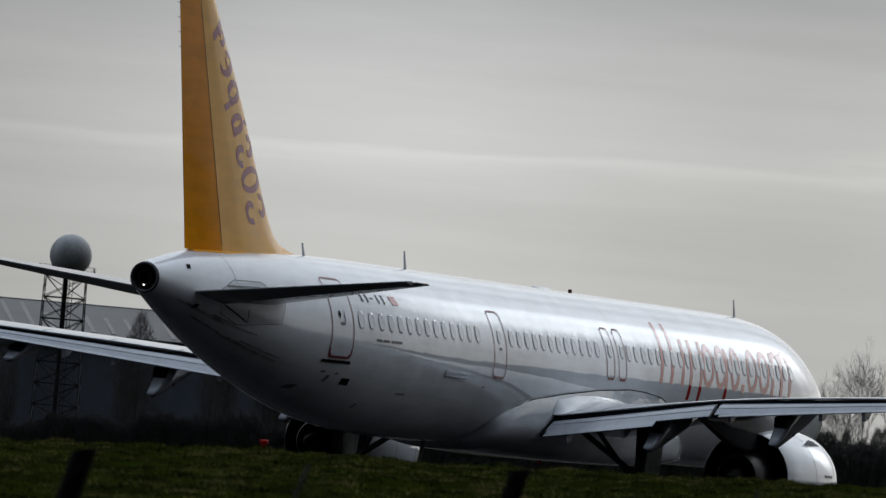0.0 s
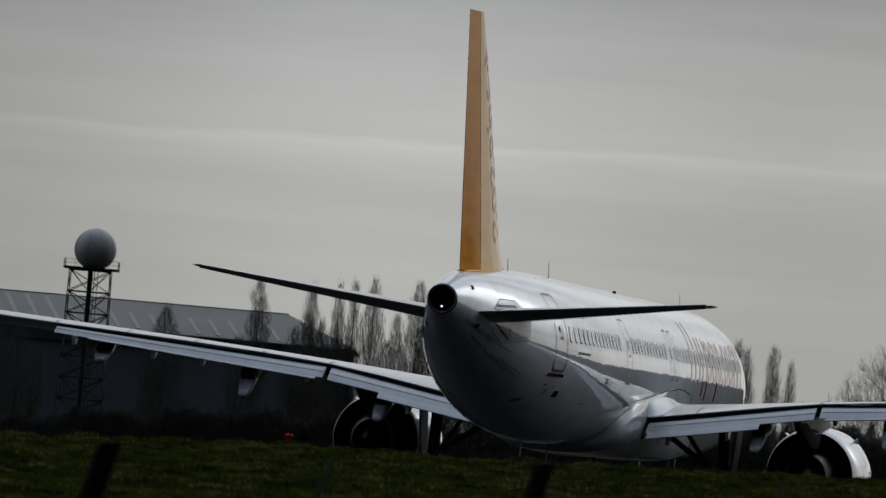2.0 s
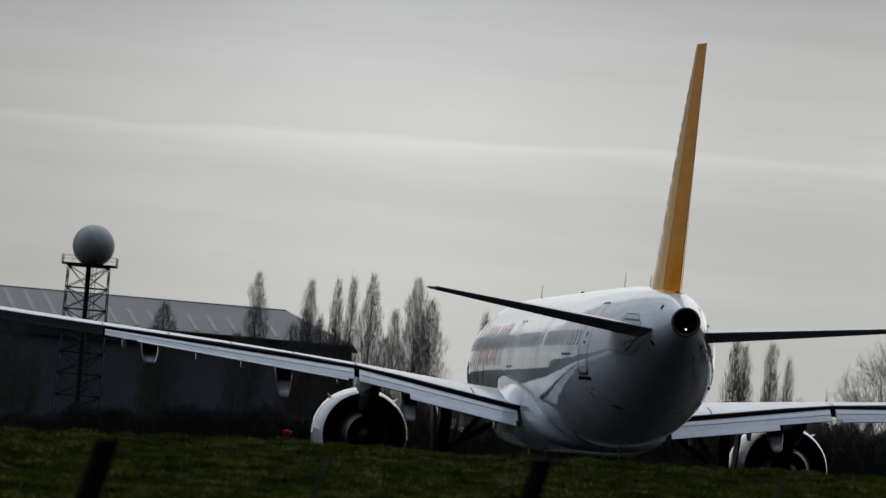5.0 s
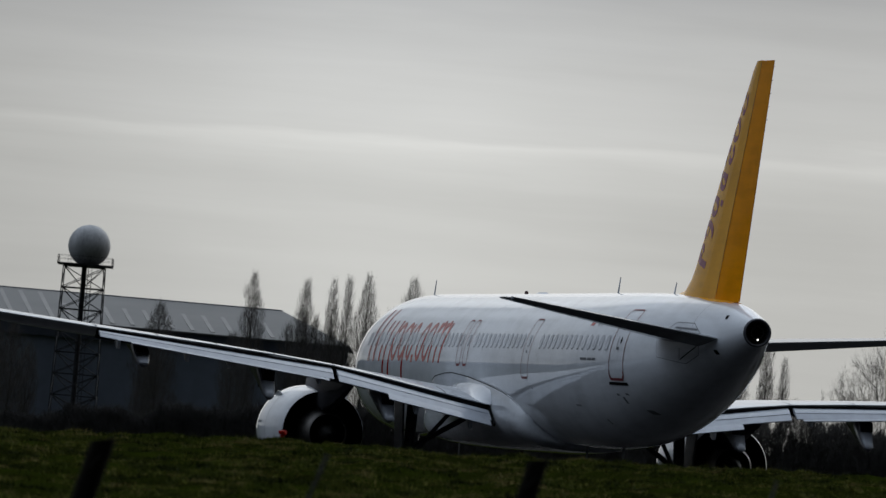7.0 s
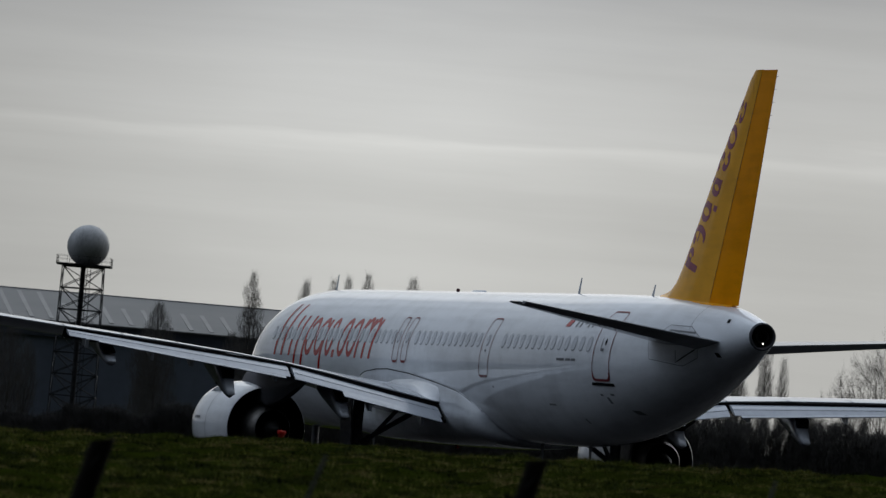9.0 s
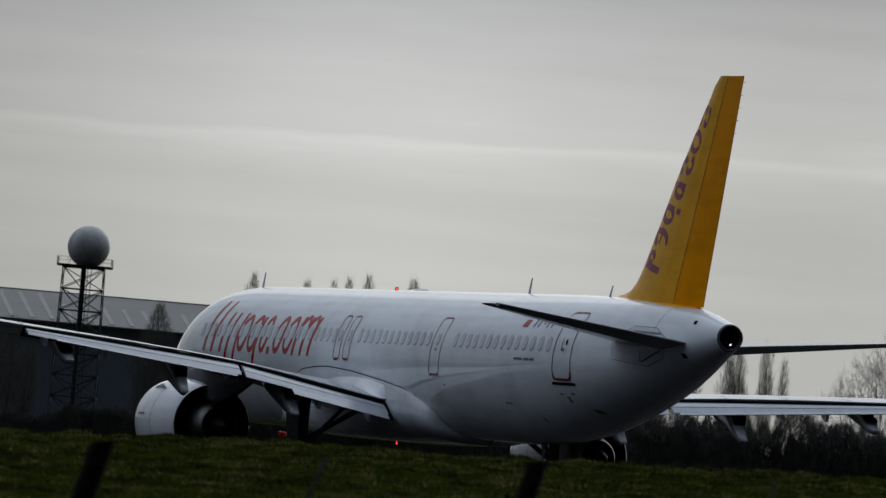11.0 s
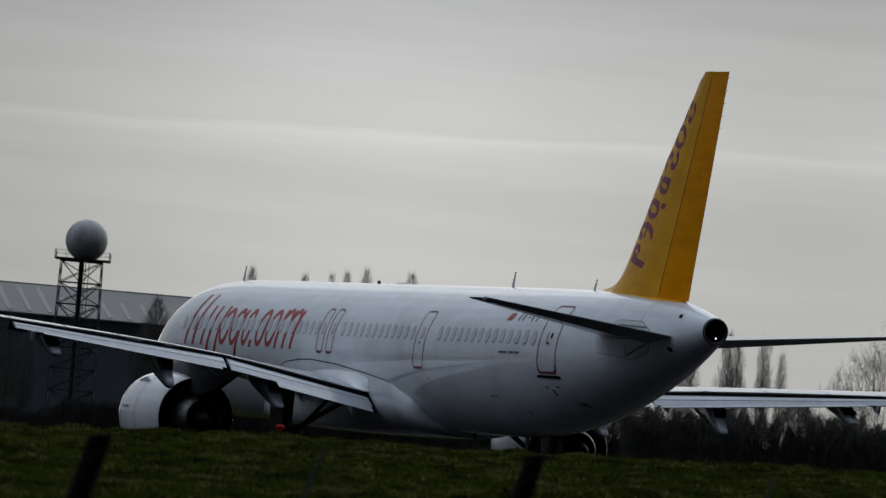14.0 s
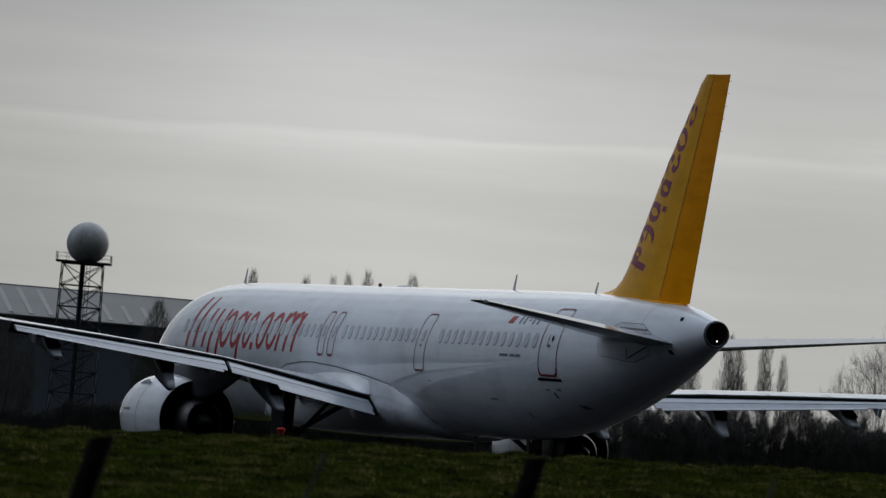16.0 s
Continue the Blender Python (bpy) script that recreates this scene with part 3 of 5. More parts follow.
    for side in (1, -1):
        for x, z, w, h, mat in ((11.6, 2.92, 0.5, 0.05, SMUDGE), (9.9, 2.55, 0.10, 0.12, SMUDGE), (16.3, 3.30, 0.12, 0.05, LINE), (6.9, 2.86, 0.30, 0.10, SMUDGE), (1.3, 5.33, 0.15, 0.1, BLACK), (1.55, 4.45, 0.17, 0.11, BLACK), (7.45, 3.27, 0.20, 0.05, LINE), (8.05, 3.25, 0.16, 0.05, LINE), (7.75, 3.12, 0.14, 0.16, LINE)):
            bm = bmesh.new()
            skin_patch(bm, [(x - w / 2, z - h / 2), (x + w / 2, z - h / 2), (x + w / 2 + 0.05, z + h / 2), (x - w / 2 + 0.05, z + h / 2)], side, 0.008)
            part("service_panel", bm, mat, body)
    # outflow valve and grille on the right flank
    bm = bmesh.new()
    skin_patch(bm, [(8.45, 3.0), (8.85, 3.0), (8.78, 3.16), (8.42, 3.16)], -1, 0.01)
    part("outflow_valve", bm, BLACK, body)
    bm = bmesh.new()
    skin_patch(bm, [(13.68, 3.455), (15.12, 3.455), (15.12, 3.61), (13.68, 3.61)], -1, 0.012)
    part("grille_recess", bm, PANE_RIM, body)
    for dz in (0.0, 0.09):
        bm = bmesh.new()
        skin_line(bm, [(13.7, 3.50 + dz), (15.1, 3.50 + dz)], -1, 0.05, 0.05)
        part("grille_bar", bm, BRIGHT, body)

    # grime drawn back along the underside of the tail
    rnd = random.Random(21)
    for side in (-1,):
        for k in range(9):
            x0 = 0.8 + 0.35 * k + rnd.random() * 0.4
            ln = 0.9 + 1.6 * rnd.random()
            low = lambda x, f: lerp_table(BODY, x)[2] + f * (lerp_table(BROAD, x)[0] - lerp_table(BODY, x)[2])
            f0 = 0.22 + 0.35 * rnd.random()
            bm = bmesh.new()
            skin_line(bm, [(x0 + ln * u, low(x0 + ln * u, f0 + 0.04 * u)) for u in (0, 0.33, 0.67, 1)], side, 0.02 + 0.03 * rnd.random(), 0.006)
            part("grime_streak", bm, GRIME, body)

    # stabiliser cut-outs: grey slide plates
    for side in (1, -1):
        bm = bmesh.new()
        skin_patch(bm, [(2.5, 4.35), (3.3, 4.12), (5.0, 4.25), (5.2, 4.75), (4.3, 5.16), (3.1, 5.14), (2.4, 4.85)], side, 0.007)
        part("slide_plate", bm, aircraft_grey_plate, body, "bare grey slide plate round the tailplane root")
        bm = bmesh.new()
        skin_line(bm, [(2.6, 4.55), (3.6, 4.2), (3.6, 4.5)], side, 0.03, 0.02)
        part("cut_line", bm, BLACK, body)
        bm = bmesh.new()
        skin_line(bm, [(2.5, 4.35), (3.3, 4.12), (5.0, 4.25), (5.2, 4.75), (4.3, 5.16), (3.1, 5.14), (2.4, 4.85)], side, 0.016, 0.011, True)
        skin_line(bm, [(2.75, 4.98), (4.2, 5.02), (4.75, 4.80)], side, 0.05, 0.012)
        part("plate_edge", bm, LINE, body)

    # blade aerials on the crown, small lamps
    for x, h, c in ((9.0, 0.30, 0.17), (15.32, 0.46, 0.20), (38.6, 0.46, 0.20)):
        bm = bmesh.new()
        base = 5.97
        loft(bm, [foil_side(st(x + c / 2, 0, base), st(x - c / 2, 0, base), 0.03), foil_side(st(x - 0.10, 0, base + h), st(x - 0.20, 0, base + h), 0.012)])
        part("blade_aerial", bm, GREY, body, "thin metal blade aerial")
    for x, z, up in ((26.4, 5.985, 1), (25.3, 1.655, -1)):
        bm = bmesh.new()
        loft(bm, [[st(x, 0, z + up * h) + Vector((r * math.cos(2 * math.pi * i / 14), r * math.sin(2 * math.pi * i / 14), 0)) for i in range(14)] for h, r in ((-0.05, 0.075), (0.008, 0.075), (0.014, 0.06))])
        beacon = part("beacon", bm, GREY_DARK, airliner, "small red beacon with a turning hood")
        bm = bmesh.new()
        bmesh.ops.create_icosphere(bm, subdivisions=2, radius=0.02, matrix=Matrix.Translation(st(x, 0, z + up * 0.05)))
        part("bulb", bm, BEACON_LAMP, beacon, "glowing red bulb")
        # a closed drum with one slot, built round its own axis
        bm = bmesh.new()
        n = 32
        rows = [[bm.verts.new((r * math.cos(2 * math.pi * (i + 0.5) / n), r * math.sin(2 * math.pi * (i + 0.5) / n), up * h)) for i in range(n)] for h, r in ((0.0, 0.052), (0.065, 0.050), (0.085, 0.03))]
        for a, b in zip(rows, rows[1:]):
            for i in range(n):
                if 1 <= i < n - 2 or b is rows[2]:
                    bm.faces.new((a[i], a[(i + 1) % n], b[(i + 1) % n], b[i]))
        bm.faces.new(rows[2])
        hood = part("hood", bm, HOOD_RED, beacon, "dark red turning hood")
        hood.matrix_basis = Matrix.Translation(st(x, 0, z + up * 0.014))
        HOODS.append((hood, st(x, 0, z + up * 0.014)))
    bm = bmesh.new()
    loft(bm, [foil_side(st(25.2, 0, 5.99), st(23.6, 0, 5.99), 0.2), foil_side(st(24.9, 0, 6.04), st(23.8, 0, 6.04), 0.08)])
    part("aerial_dome", bm, WHITE, body)
    return body


aircraft_grey_plate = aircraft_paint("slide_plate_grey", (0.66, 0.67, 0.69), rough=0.4, coat=0.5)
fuselage = build_fuselage()


def build_markings():
    """Brand wordmarks as plain slanted bars and rings in their colours; writing too small to read as bars."""
    for side in (1, -1):
        # red wordmark: from the nose end aft on the left side, from the aft end forward on the right
        x_start, x_end = 38.15, 27.95
        u = (x_start - x_end) / 10.2
        def X(s):
            return x_start - s * u if side == 1 else x_end + s * u
        lean = 0.28
        def P(s, z):
            return (X(s + (z - 3.9) * lean), z)
        def bar(s, z0, z1, w=0.20):
            bm = bmesh.new()
            skin_patch(bm, [P(s, z0), P(s + w, z0), P(s + w, z1), P(s, z1)], side, 0.0045)
            part("wordmark_bar", bm, RED, fuselage)
        def ring(s, z0, z1, w=1.0):
            bm = bmesh.new()
            cz, cs = (z0 + z1) / 2, s + w / 2
            pts = [P(cs + (w / 2 - 0.12) * math.cos(a), cz + ((z1 - z0) / 2 - 0.1) * math.sin(a)) for a in [2 * math.pi * k / 20 for k in range(20)]]
            skin_line(bm, pts, side, 0.165, 0.0045, True)
            part("wordmark_ring", bm, RED, fuselage)
        for s, z0, z1 in ((0.2, 3.9, 5.45), (0.95, 3.9, 5.45), (1.75, 3.9, 5.1), (2.35, 3.55, 5.1), (3.1, 3.45, 5.1), (5.0, 3.45, 5.0), (8.55, 3.9, 5.05), (9.25, 3.9, 5.05), (9.95, 3.9, 5.05)):
            bar(s, z0, z1)
        for s in (8.55, 9.25):
            bm = bmesh.new()
            skin_line(bm, [P(s + 0.1 + 0.7 * k / 8, 4.70 + 0.34 * math.sin(math.pi * k / 8)) for k in range(9)], side, 0.15, 0.0055)
            part("wordmark_bar", bm, RED, fuselage)
        ring(3.25, 3.9, 5.08, 0.95)
        ring(4.2, 3.9, 5.08, 0.95)
        ring(5.35, 3.9, 5.08, 0.8)
        bar(6.25, 3.9, 4.12, 0.24)
        ring(6.6, 3.9, 5.08, 0.9)
        ring(7.5, 3.9, 5.08, 0.95)
        # flag and registration as bars, type legend as a bar
        bm = bmesh.new()
        skin_patch(bm, [(10.75, 5.0), (11.1, 5.0), (11.0, 5.2), (10.65, 5.2)], side, 0.009)
        part("flag_mark", bm, RED, fuselage)
        for k in range(5):
            bm = bmesh.new()
            x = 10.35 - 0.3 * k
            w = 0.09 if k != 2 else 0.16
            z0, z1 = (5.0, 5.2) if k != 2 else (5.08, 5.12)
            skin_patch(bm, [(x, z0), (x - w, z0), (x - w - 0.06, z1), (x - 0.06, z1)], side, 0.009)
            part("registration_bar", bm, SMUDGE, fuselage)
        for a, b in ((10.9, 10.3), (10.2, 9.85), (9.8, 9.5)):
            bm = bmesh.new()
            skin_patch(bm, [(b, 4.09), (a, 4.09), (a, 4.155), (b, 4.155)], side, 0.009)
            part("legend_bar", bm, LINE, fuselage)


build_markings()

# ---- fin and rudder
FIN = ((5.66, 8.3, 2.1, 0.0), (5.95, 7.85, 2.03, 0.0), (6.2, 7.25, 1.97, 0.0), (6.6, 6.74, 1.87, 0), (7.5, 5.98, 1.63, 0), (9.48, 4.38, 1.12, 0), (11.2, 2.80, 0.68, 0), (11.55, 2.52, 0.59, 0), (11.81, 2.15, 0.52, 0))


def fin_hinge(z):
    return 3.62 + (1.48 - 3.62) * (z - 6.0) / 5.75


def fin_half(z):
    return 0.30 - 0.20 * (z - 5.6) / 6.2


def fin_side(u, z):
    """Half thickness of the fin at a share u of the way from the leading edge to the hinge."""
    w = min(1.0, u / 0.68)
    return fin_half(z) * math.sqrt(w * (2 - w)) * (1 - 0.20 * max(0.0, (u - 0.68) / 0.32))


def build_fin():
    bm = bmesh.new()
    rings = []
    for i in range(25):
        z = 5.55 + (11.81 - 5.55) * i / 24
        le, te, _ = lerp_table(FIN, z)
        hx = fin_hinge(z)
        n = 14
        l, r = [], []
        for k in range(n + 1):
            u = k / n
            x = le + (hx - le) * u
            y = fin_side(u, z)
            l.append(st(x, y, z))
            r.append(st(x, -y, z))
        rings.append(l + r[:0:-1])
    loft(bm, rings)
    fin = part("fin", bm, YELLOW, airliner, "yellow tail fin with a purple wordmark", auto=40)
    # dorsal fillet
    bm = bmesh.new()
    rings = []
    for i in range(21):
        u = i / 20
        x = 2.35 + (8.30 - 2.35) * u
        w, top, bot = lerp_table(BODY, x)
        h = 0.03 + 0.16 * math.sin(math.pi * min(1, u * 0.9 + 0.05)) + (0.16 * math.exp(-((u - 0.80) / 0.10) ** 2))
        half = 0.10 + 0.30 * (1 - u ** 3) * min(1, 0.5 + 2 * u)
        ring = []
        for k in range(11):
            a = math.pi * k / 10
            cy = math.cos(a)
            y = half * cy
            drop = top - (top - bot) / 2 * (1 - math.sqrt(max(0, 1 - (y / w) ** 2)))
            ring.append(st(x, y, drop - 0.02 + h * (1 - abs(cy)) ** 1.6))
        rings.append(ring)
    loft(bm, rings)
    part("dorsal_fillet", bm, YELLOW, fin, auto=60)
    bm = bmesh.new()
    rings = []
    for i in range(19):
        z = 5.76 + (11.80 - 5.76) * i / 18
        le, te, _ = lerp_table(FIN, z)
        hx = fin_hinge(z) - 0.004
        t = fin_half(z) * 0.795
        prof = []
        for u, k in ((0, 0.99), (0.06, 0.95), (0.35, 0.70), (0.7, 0.34), (1.0, 0.05)):
            prof.append((hx + (te - hx) * u, t * k))
        rings.append([st(x, y, z) for x, y in prof] + [st(x, -y, z) for x, y in reversed(prof)])
    loft(bm, rings)
    part("rudder", bm, RUDDER, fin, auto=30)
    for z in (6.55, 8.9, 10.9):
        for side in (1, -1):
            bm = bmesh.new()
            x, t = fin_hinge(z), fin_half(z)
            loft(bm, [foil_side(st(x + 0.16, side * t * 0.79, z - 0.03), st(x - 0.18, side * t * 0.70, z - 0.03), 0.016), foil_side(st(x + 0.14, side * t * 0.79, z + 0.03), st(x - 0.16, side * t * 0.70, z + 0.03), 0.016)])
            part("hinge_cover", bm, RUDDER, fin)
    # the dark gap along the hinge
    for side in (1, -1):
        bm = bmesh.new()
        prev = None
        for k in range(13):
            z = 5.95 + 5.8 * k / 12
            cur = [bm.verts.new(st(fin_hinge(z) + d, side * (fin_half(z) * 0.80 + 0.004), z)) for d in (0.012, -0.010)]
            if prev:
                bm.faces.new((prev[0], prev[1], cur[1], cur[0]))
            prev = cur
        part("hinge_gap", bm, HINGE_DARK, fin, smooth=False)
    # static wicks
    for k in range(5):
        z = 10.3 + 0.33 * k
        le, te, _ = lerp_table(FIN, z)
        bm = bmesh.new()
        tube(bm, st(te + 0.02, 0, z), st(te - 0.16, 0, z + 0.01), 0.008, 0.004, 5)
        part("static_wick", bm, BLACK, fin)
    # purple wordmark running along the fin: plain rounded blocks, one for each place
    def on_fin(u, z, side):
        le, te, _ = lerp_table(FIN, z)
        x = le + (fin_hinge(z) - le) * u
        t = fin_side(u, z)
        return st(x, side * (t + 0.006), z)

    def ribbon(pts, side, width):
        """A band along points (u, z); wide bars and bent strokes."""
        bm = bmesh.new()
        prev = None
        for i, (u, z) in enumerate(pts):
            ua, za = pts[max(0, i - 1)]
            ub, zb = pts[min(len(pts) - 1, i + 1)]
            span = 3.1
            du, dz = (ub - ua) * span, zb - za
            d = math.hypot(du, dz) or 1
            nu, nz = -dz / d * width / 2 / span, du / d * width / 2
            cur = (bm.verts.new(on_fin(u + nu, z + nz, side)), bm.verts.new(on_fin(u - nu, z - nz, side)))
            if prev:
                bm.faces.new((prev[0], prev[1], cur[1], cur[0]))
            prev = cur
        part("wordmark_block", bm, PURPLE, fin, smooth=False)

    def loop(um, zc, w, h, a0, a1):
        k = max(6, int((a1 - a0) / 20))
        return [(um + w / 2 * math.cos(radians(a0 + (a1 - a0) * j / k)), zc + h * math.sin(radians(a0 + (a1 - a0) * j / k)) - 0.26 * w * math.cos(radians(a0 + (a1 - a0) * j / k))) for j in range(k + 1)]

    for side in (1, -1):
        for k in range(7):
            pos = k if side == 1 else 6 - k
            zc = 6.90 + 0.64 * pos
            u0, u1 = (0.10, 0.50 + 0.014 * pos) if pos else (0.15, 0.47)
            um, w = (u0 + u1) / 2, u1 - u0

            def stroke(pts, width):
                ribbon([(u, zc + side * (z - zc + 0.52 * (u - um)) - 0.52 * (u - um)) for u, z in pts], side, width * 1.05)
            if k == 0:
                stroke([(u0, zc - 0.02), (um, zc - 0.12), (u1 + 0.08, zc - 0.24)], 0.168)
                stroke(loop(um - 0.08, zc + 0.14, w * 0.55, 0.13, 0, 320), 0.138)
            elif k == 1:
                stroke(loop(um, zc, w, 0.19, -20, 250), 0.156)
                stroke([(um, zc - 0.14), (um, zc + 0.16)], 0.096)
            elif k == 2:
                stroke(loop(um - 0.03, zc, w * 0.8, 0.18, 0, 360), 0.144)
                stroke([(u0 + 0.04, zc + 0.22), (um, zc + 0.16), (u1 + 0.1, zc + 0.04)], 0.138)
            elif k == 3:
                stroke(loop(um + 0.06, zc - 0.02, w * 0.7, 0.15, 0, 360), 0.138)
                stroke([(u0, zc + 0.2), (um, zc + 0.14), (u1, zc + 0.08)], 0.138)
            elif k == 4:
                stroke(loop(um - 0.12, zc, w * 0.5, 0.18, 40, 270), 0.156)
                stroke(loop(um + 0.12, zc + 0.02, w * 0.5, 0.18, -140, 90), 0.156)
            elif k == 5:
                stroke(loop(um, zc, w, 0.22, 0, 360), 0.138)
            else:
                stroke(loop(um - 0.12, zc + 0.04, w * 0.5, 0.2, 30, 280), 0.138)
                stroke(loop(um + 0.14, zc - 0.02, w * 0.5, 0.2, -150, 110), 0.138)
    return fin


fin = build_fin()


# ---- tailplane: each half turns a little on its own pivot
def build_tailplane(side):
    bm = bmesh.new()
    rings = []
    for i in range(9):
        u = i / 8
        y = 0.75 + (6.15 - 0.75) * u
        le, te, z, t = 5.45 + (2.0 - 5.45) * u, 1.42 + (0.86 - 1.42) * u, 4.72 + (5.34 - 4.72) * u, 0.24 + (0.07 - 0.24) * u
        hx = te + (le - te) * 0.30
        r = foil(st(le, 0, z), st(te, 0, z), t * 1.0)
        rings.append([Vector((max(p.x, hx - GEAR_X), side * y, p.z)) for p in r])
    u = 1
    rings.append([Vector((p.x * 0.6 + 0.4 * (1.3 - GEAR_X), side * 6.225, 5.345 + (p.z - 5.34) * 0.3)) for p in foil(st(2.0, 0, 5.34), st(0.95, 0, 5.34), 0.05)])
    loft(bm, rings)
    body = part("tailplane", bm, TAIL_GREY, airliner, "thin grey swept tailplane half", auto=40)
    bm = bmesh.new()
    rings = []
    hinge = lambda u: (1.42 + (0.86 - 1.42) * u) + ((5.45 - 3.45 * u) - (1.42 - 0.56 * u)) * 0.30
    for i in range(9):
        u = -0.03 + 1.01 * i / 8
        y = 0.75 + (6.15 - 0.75) * u
        te, z, t = 1.42 + (0.86 - 1.42) * u, 4.72 + (5.34 - 4.72) * u, 0.24 + (0.07 - 0.24) * u
        h = hinge(u) - 0.015
        prof = [(h, 0.72 * t), (h + (te - h) * 0.5, 0.42 * t), (te, 0.012)]
        rings.append([Vector((x - GEAR_X, side * y, z + d)) for x, d in prof] + [Vector((x - GEAR_X, side * y, z - d)) for x, d in reversed(prof)])
    # the elevator is built round its hinge line so that it can turn there
    a = Vector((hinge(0.05) - GEAR_X, side * (0.75 + 5.4 * 0.05), 4.72 + 0.62 * 0.05))
    b = Vector((hinge(0.98) - GEAR_X, side * (0.75 + 5.4 * 0.98), 4.72 + 0.62 * 0.98))
    ax = (b - a).normalized() * side            # points left on both sides
    ux = Vector((0, 0, 1)).cross(ax).normalized() * -1
    base = Matrix.Translation(a) @ Matrix((ux, ax, ux.cross(ax))).transposed().to_4x4()
    inv = base.inverted()
    loft(bm, [[inv @ p for p in r] for r in rings])
    el = part("elevator", bm, TAIL_GREY, body, auto=30)
    el.matrix_basis = base
    return body, el, base


tail_left = build_tailplane(1)
tail_right = build_tailplane(-1)

# ---- wings: y, leading station, trailing station, trailing height, thickness, leading rise
WING = ((0.0, 28.6, 21.2, 2.54, 0.42, 0.06), (1.9, 27.6, 21.1, 2.79, 0.42, 0.05), (4.0, 26.5, 21.0, 3.13, 0.33, 0.03), (6.4, 25.3, 20.9, 3.50, 0.235, 0.0),
        (10.0, 23.45, 19.95, 3.78, 0.165, 0.0), (13.3, 21.8, 19.05, 3.96, 0.125, 0.0), (16.9, 19.95, 18.1, 4.19, 0.08, 0.0))
CROWN = ((0.0, 0.44), (1.9, 0.36), (4.0, 0.21), (6.4, 0.08), (10.0, 0.065), (13.3, 0.085), (16.9, 0.085))


def wing_top(y, u):
    """Height of the wing's upper surface at a share of the chord."""
    _, _, z, _, rise = lerp_table(WING, y)
    shape = math.sqrt(u) * 1.2 * (1 - u) + 0.16 * u * (1 - u)
    return z + rise * (1 - u) + lerp_table(CROWN, y)[0] * shape / 0.49 + 0.005 + 0.022 * min(1.0, u * 4) * min(1.0, (1 - u) / 0.06)


def build_wing(side):
    def mir(p):
        return Vector((p.x, side * p.y, p.z))
    bm = bmesh.new()
    rings = []
    ys = [0.0, 1.0, 1.9, 3, 4, 5.2, 6.4, 8, 10, 12, 13.3, 15, 16.9]
    for y in ys:
        le, te, z, t, rise = lerp_table(WING, y)
        top, bot = [], []
        n = 12
        for k in range(n + 1):
            u = (1 - math.cos(math.pi * k / n)) / 2
            x = le + (te - le) * u
            under = z + rise * (1 - u)
            shape = math.sqrt(u) * 1.2 * (1 - u) + 0.16 * u * (1 - u)
            top.append(mir(st(x, y, wing_top(y, u))))
            deep = 1.9 + 1.9 * min(1.0, max(0.0, (y - 11.5) / 2.5))
            bot.append(mir(st(x, y, under - t * shape * deep - 0.02)))
        rings.append(top + bot[:0:-1])
    # sharklet sweeping up from the tip
    for dy, dz, le, te, t in ((0.35, 0.10, 19.70, 18.05, 0.05), (0.62, 0.5, 19.2, 17.75, 0.04), (0.78, 1.2, 18.5, 17.35, 0.03), (0.95, 2.4, 17.45, 16.8, 0.02)):
        last = rings[-1]
        m = len(last)
        top, bot = [], []
        for k in range(13):
            u = (1 - math.cos(math.pi * k / 12)) / 2
            x = le + (te - le) * u
            s = t * math.sqrt(u) * (1 - u) * 2.2
            lean = min(1.0, dz)
            top.append(mir(st(x, 16.9 + dy - s * lean, 4.2 + dz + s * (1 - lean))))
            bot.append(mir(st(x, 16.9 + dy + (s + 0.01) * lean, 4.2 + dz - (s + 0.01) * (1 - lean))))
        rings.append(top + bot[:0:-1])
    loft(bm, rings)
    wing = part("wing", bm, GREY, airliner, "pale grey swept wing with lowered flaps", auto=45)

    def panel(name, y0, y1, drop0, drop1, mat=FLAP_GREY, label="", thick=0.05):
        """drop: (gap back, gap down, chord, fall) at each end: a thick plate behind the wing's trailing edge."""
        bm = bmesh.new()
        rings = []
        for y, (back, down, chord, fall) in ((y0, drop0), (y1, drop1)):
            _, te, z, _, _ = lerp_table(WING, y)
            a = st(te - back, y, z - down)
            b = st(te - back - chord, y, z - down - fall)
            d = (b - a).normalized()
            up = Vector((-d.z, 0, d.x)) if d.x > 0 else Vector((d.z, 0, -d.x))
            t = thick + 0.03 * chord
            prof = [a + up * t * 0.2 - d * 0.1, a + up * t + d * 0.12, a.lerp(b, 0.55) + up * t * 0.8, b + up * 0.012, b - up * 0.012, a.lerp(b, 0.5) - up * t * 0.45, a - up * t * 0.7 + d * 0.1]
            rings.append([mir(p) for p in prof])
        loft(bm, rings)
        flap = part(name, bm, mat, wing, label, auto=30)
        if label:
            bm = bmesh.new()
            q = []
            for r in rings:
                o = (r[2] - r[1]).normalized()
                out = Vector((-0.35, 0, 0.94)) * 0.006
                q.append([r[2] + o * w + out for w in (-0.008, 0.008)])
            bm.faces.new([bm.verts.new(p) for p in (q[0][0], q[0][1], q[1][1], q[1][0])])
            part("tab_joint", bm, BLACK, wing, smooth=False)
        return flap

    panel("inner_flap", 2.02, 6.32, (0.08, 0.19, 0.64, 0.24), (0.08, 0.14, 0.54, 0.28), label="lowered inner flap")
    panel("flap_tab", 2.08, 4.95, (0.71, 0.425, 0.31, 0.16), (0.65, 0.425, 0.29, 0.15), thick=0.012)
    panel("outer_flap", 6.46, 13.22, (0.08, 0.14, 0.52, 0.25), (0.06, 0.12, 0.38, 0.14), label="lowered outer flap")
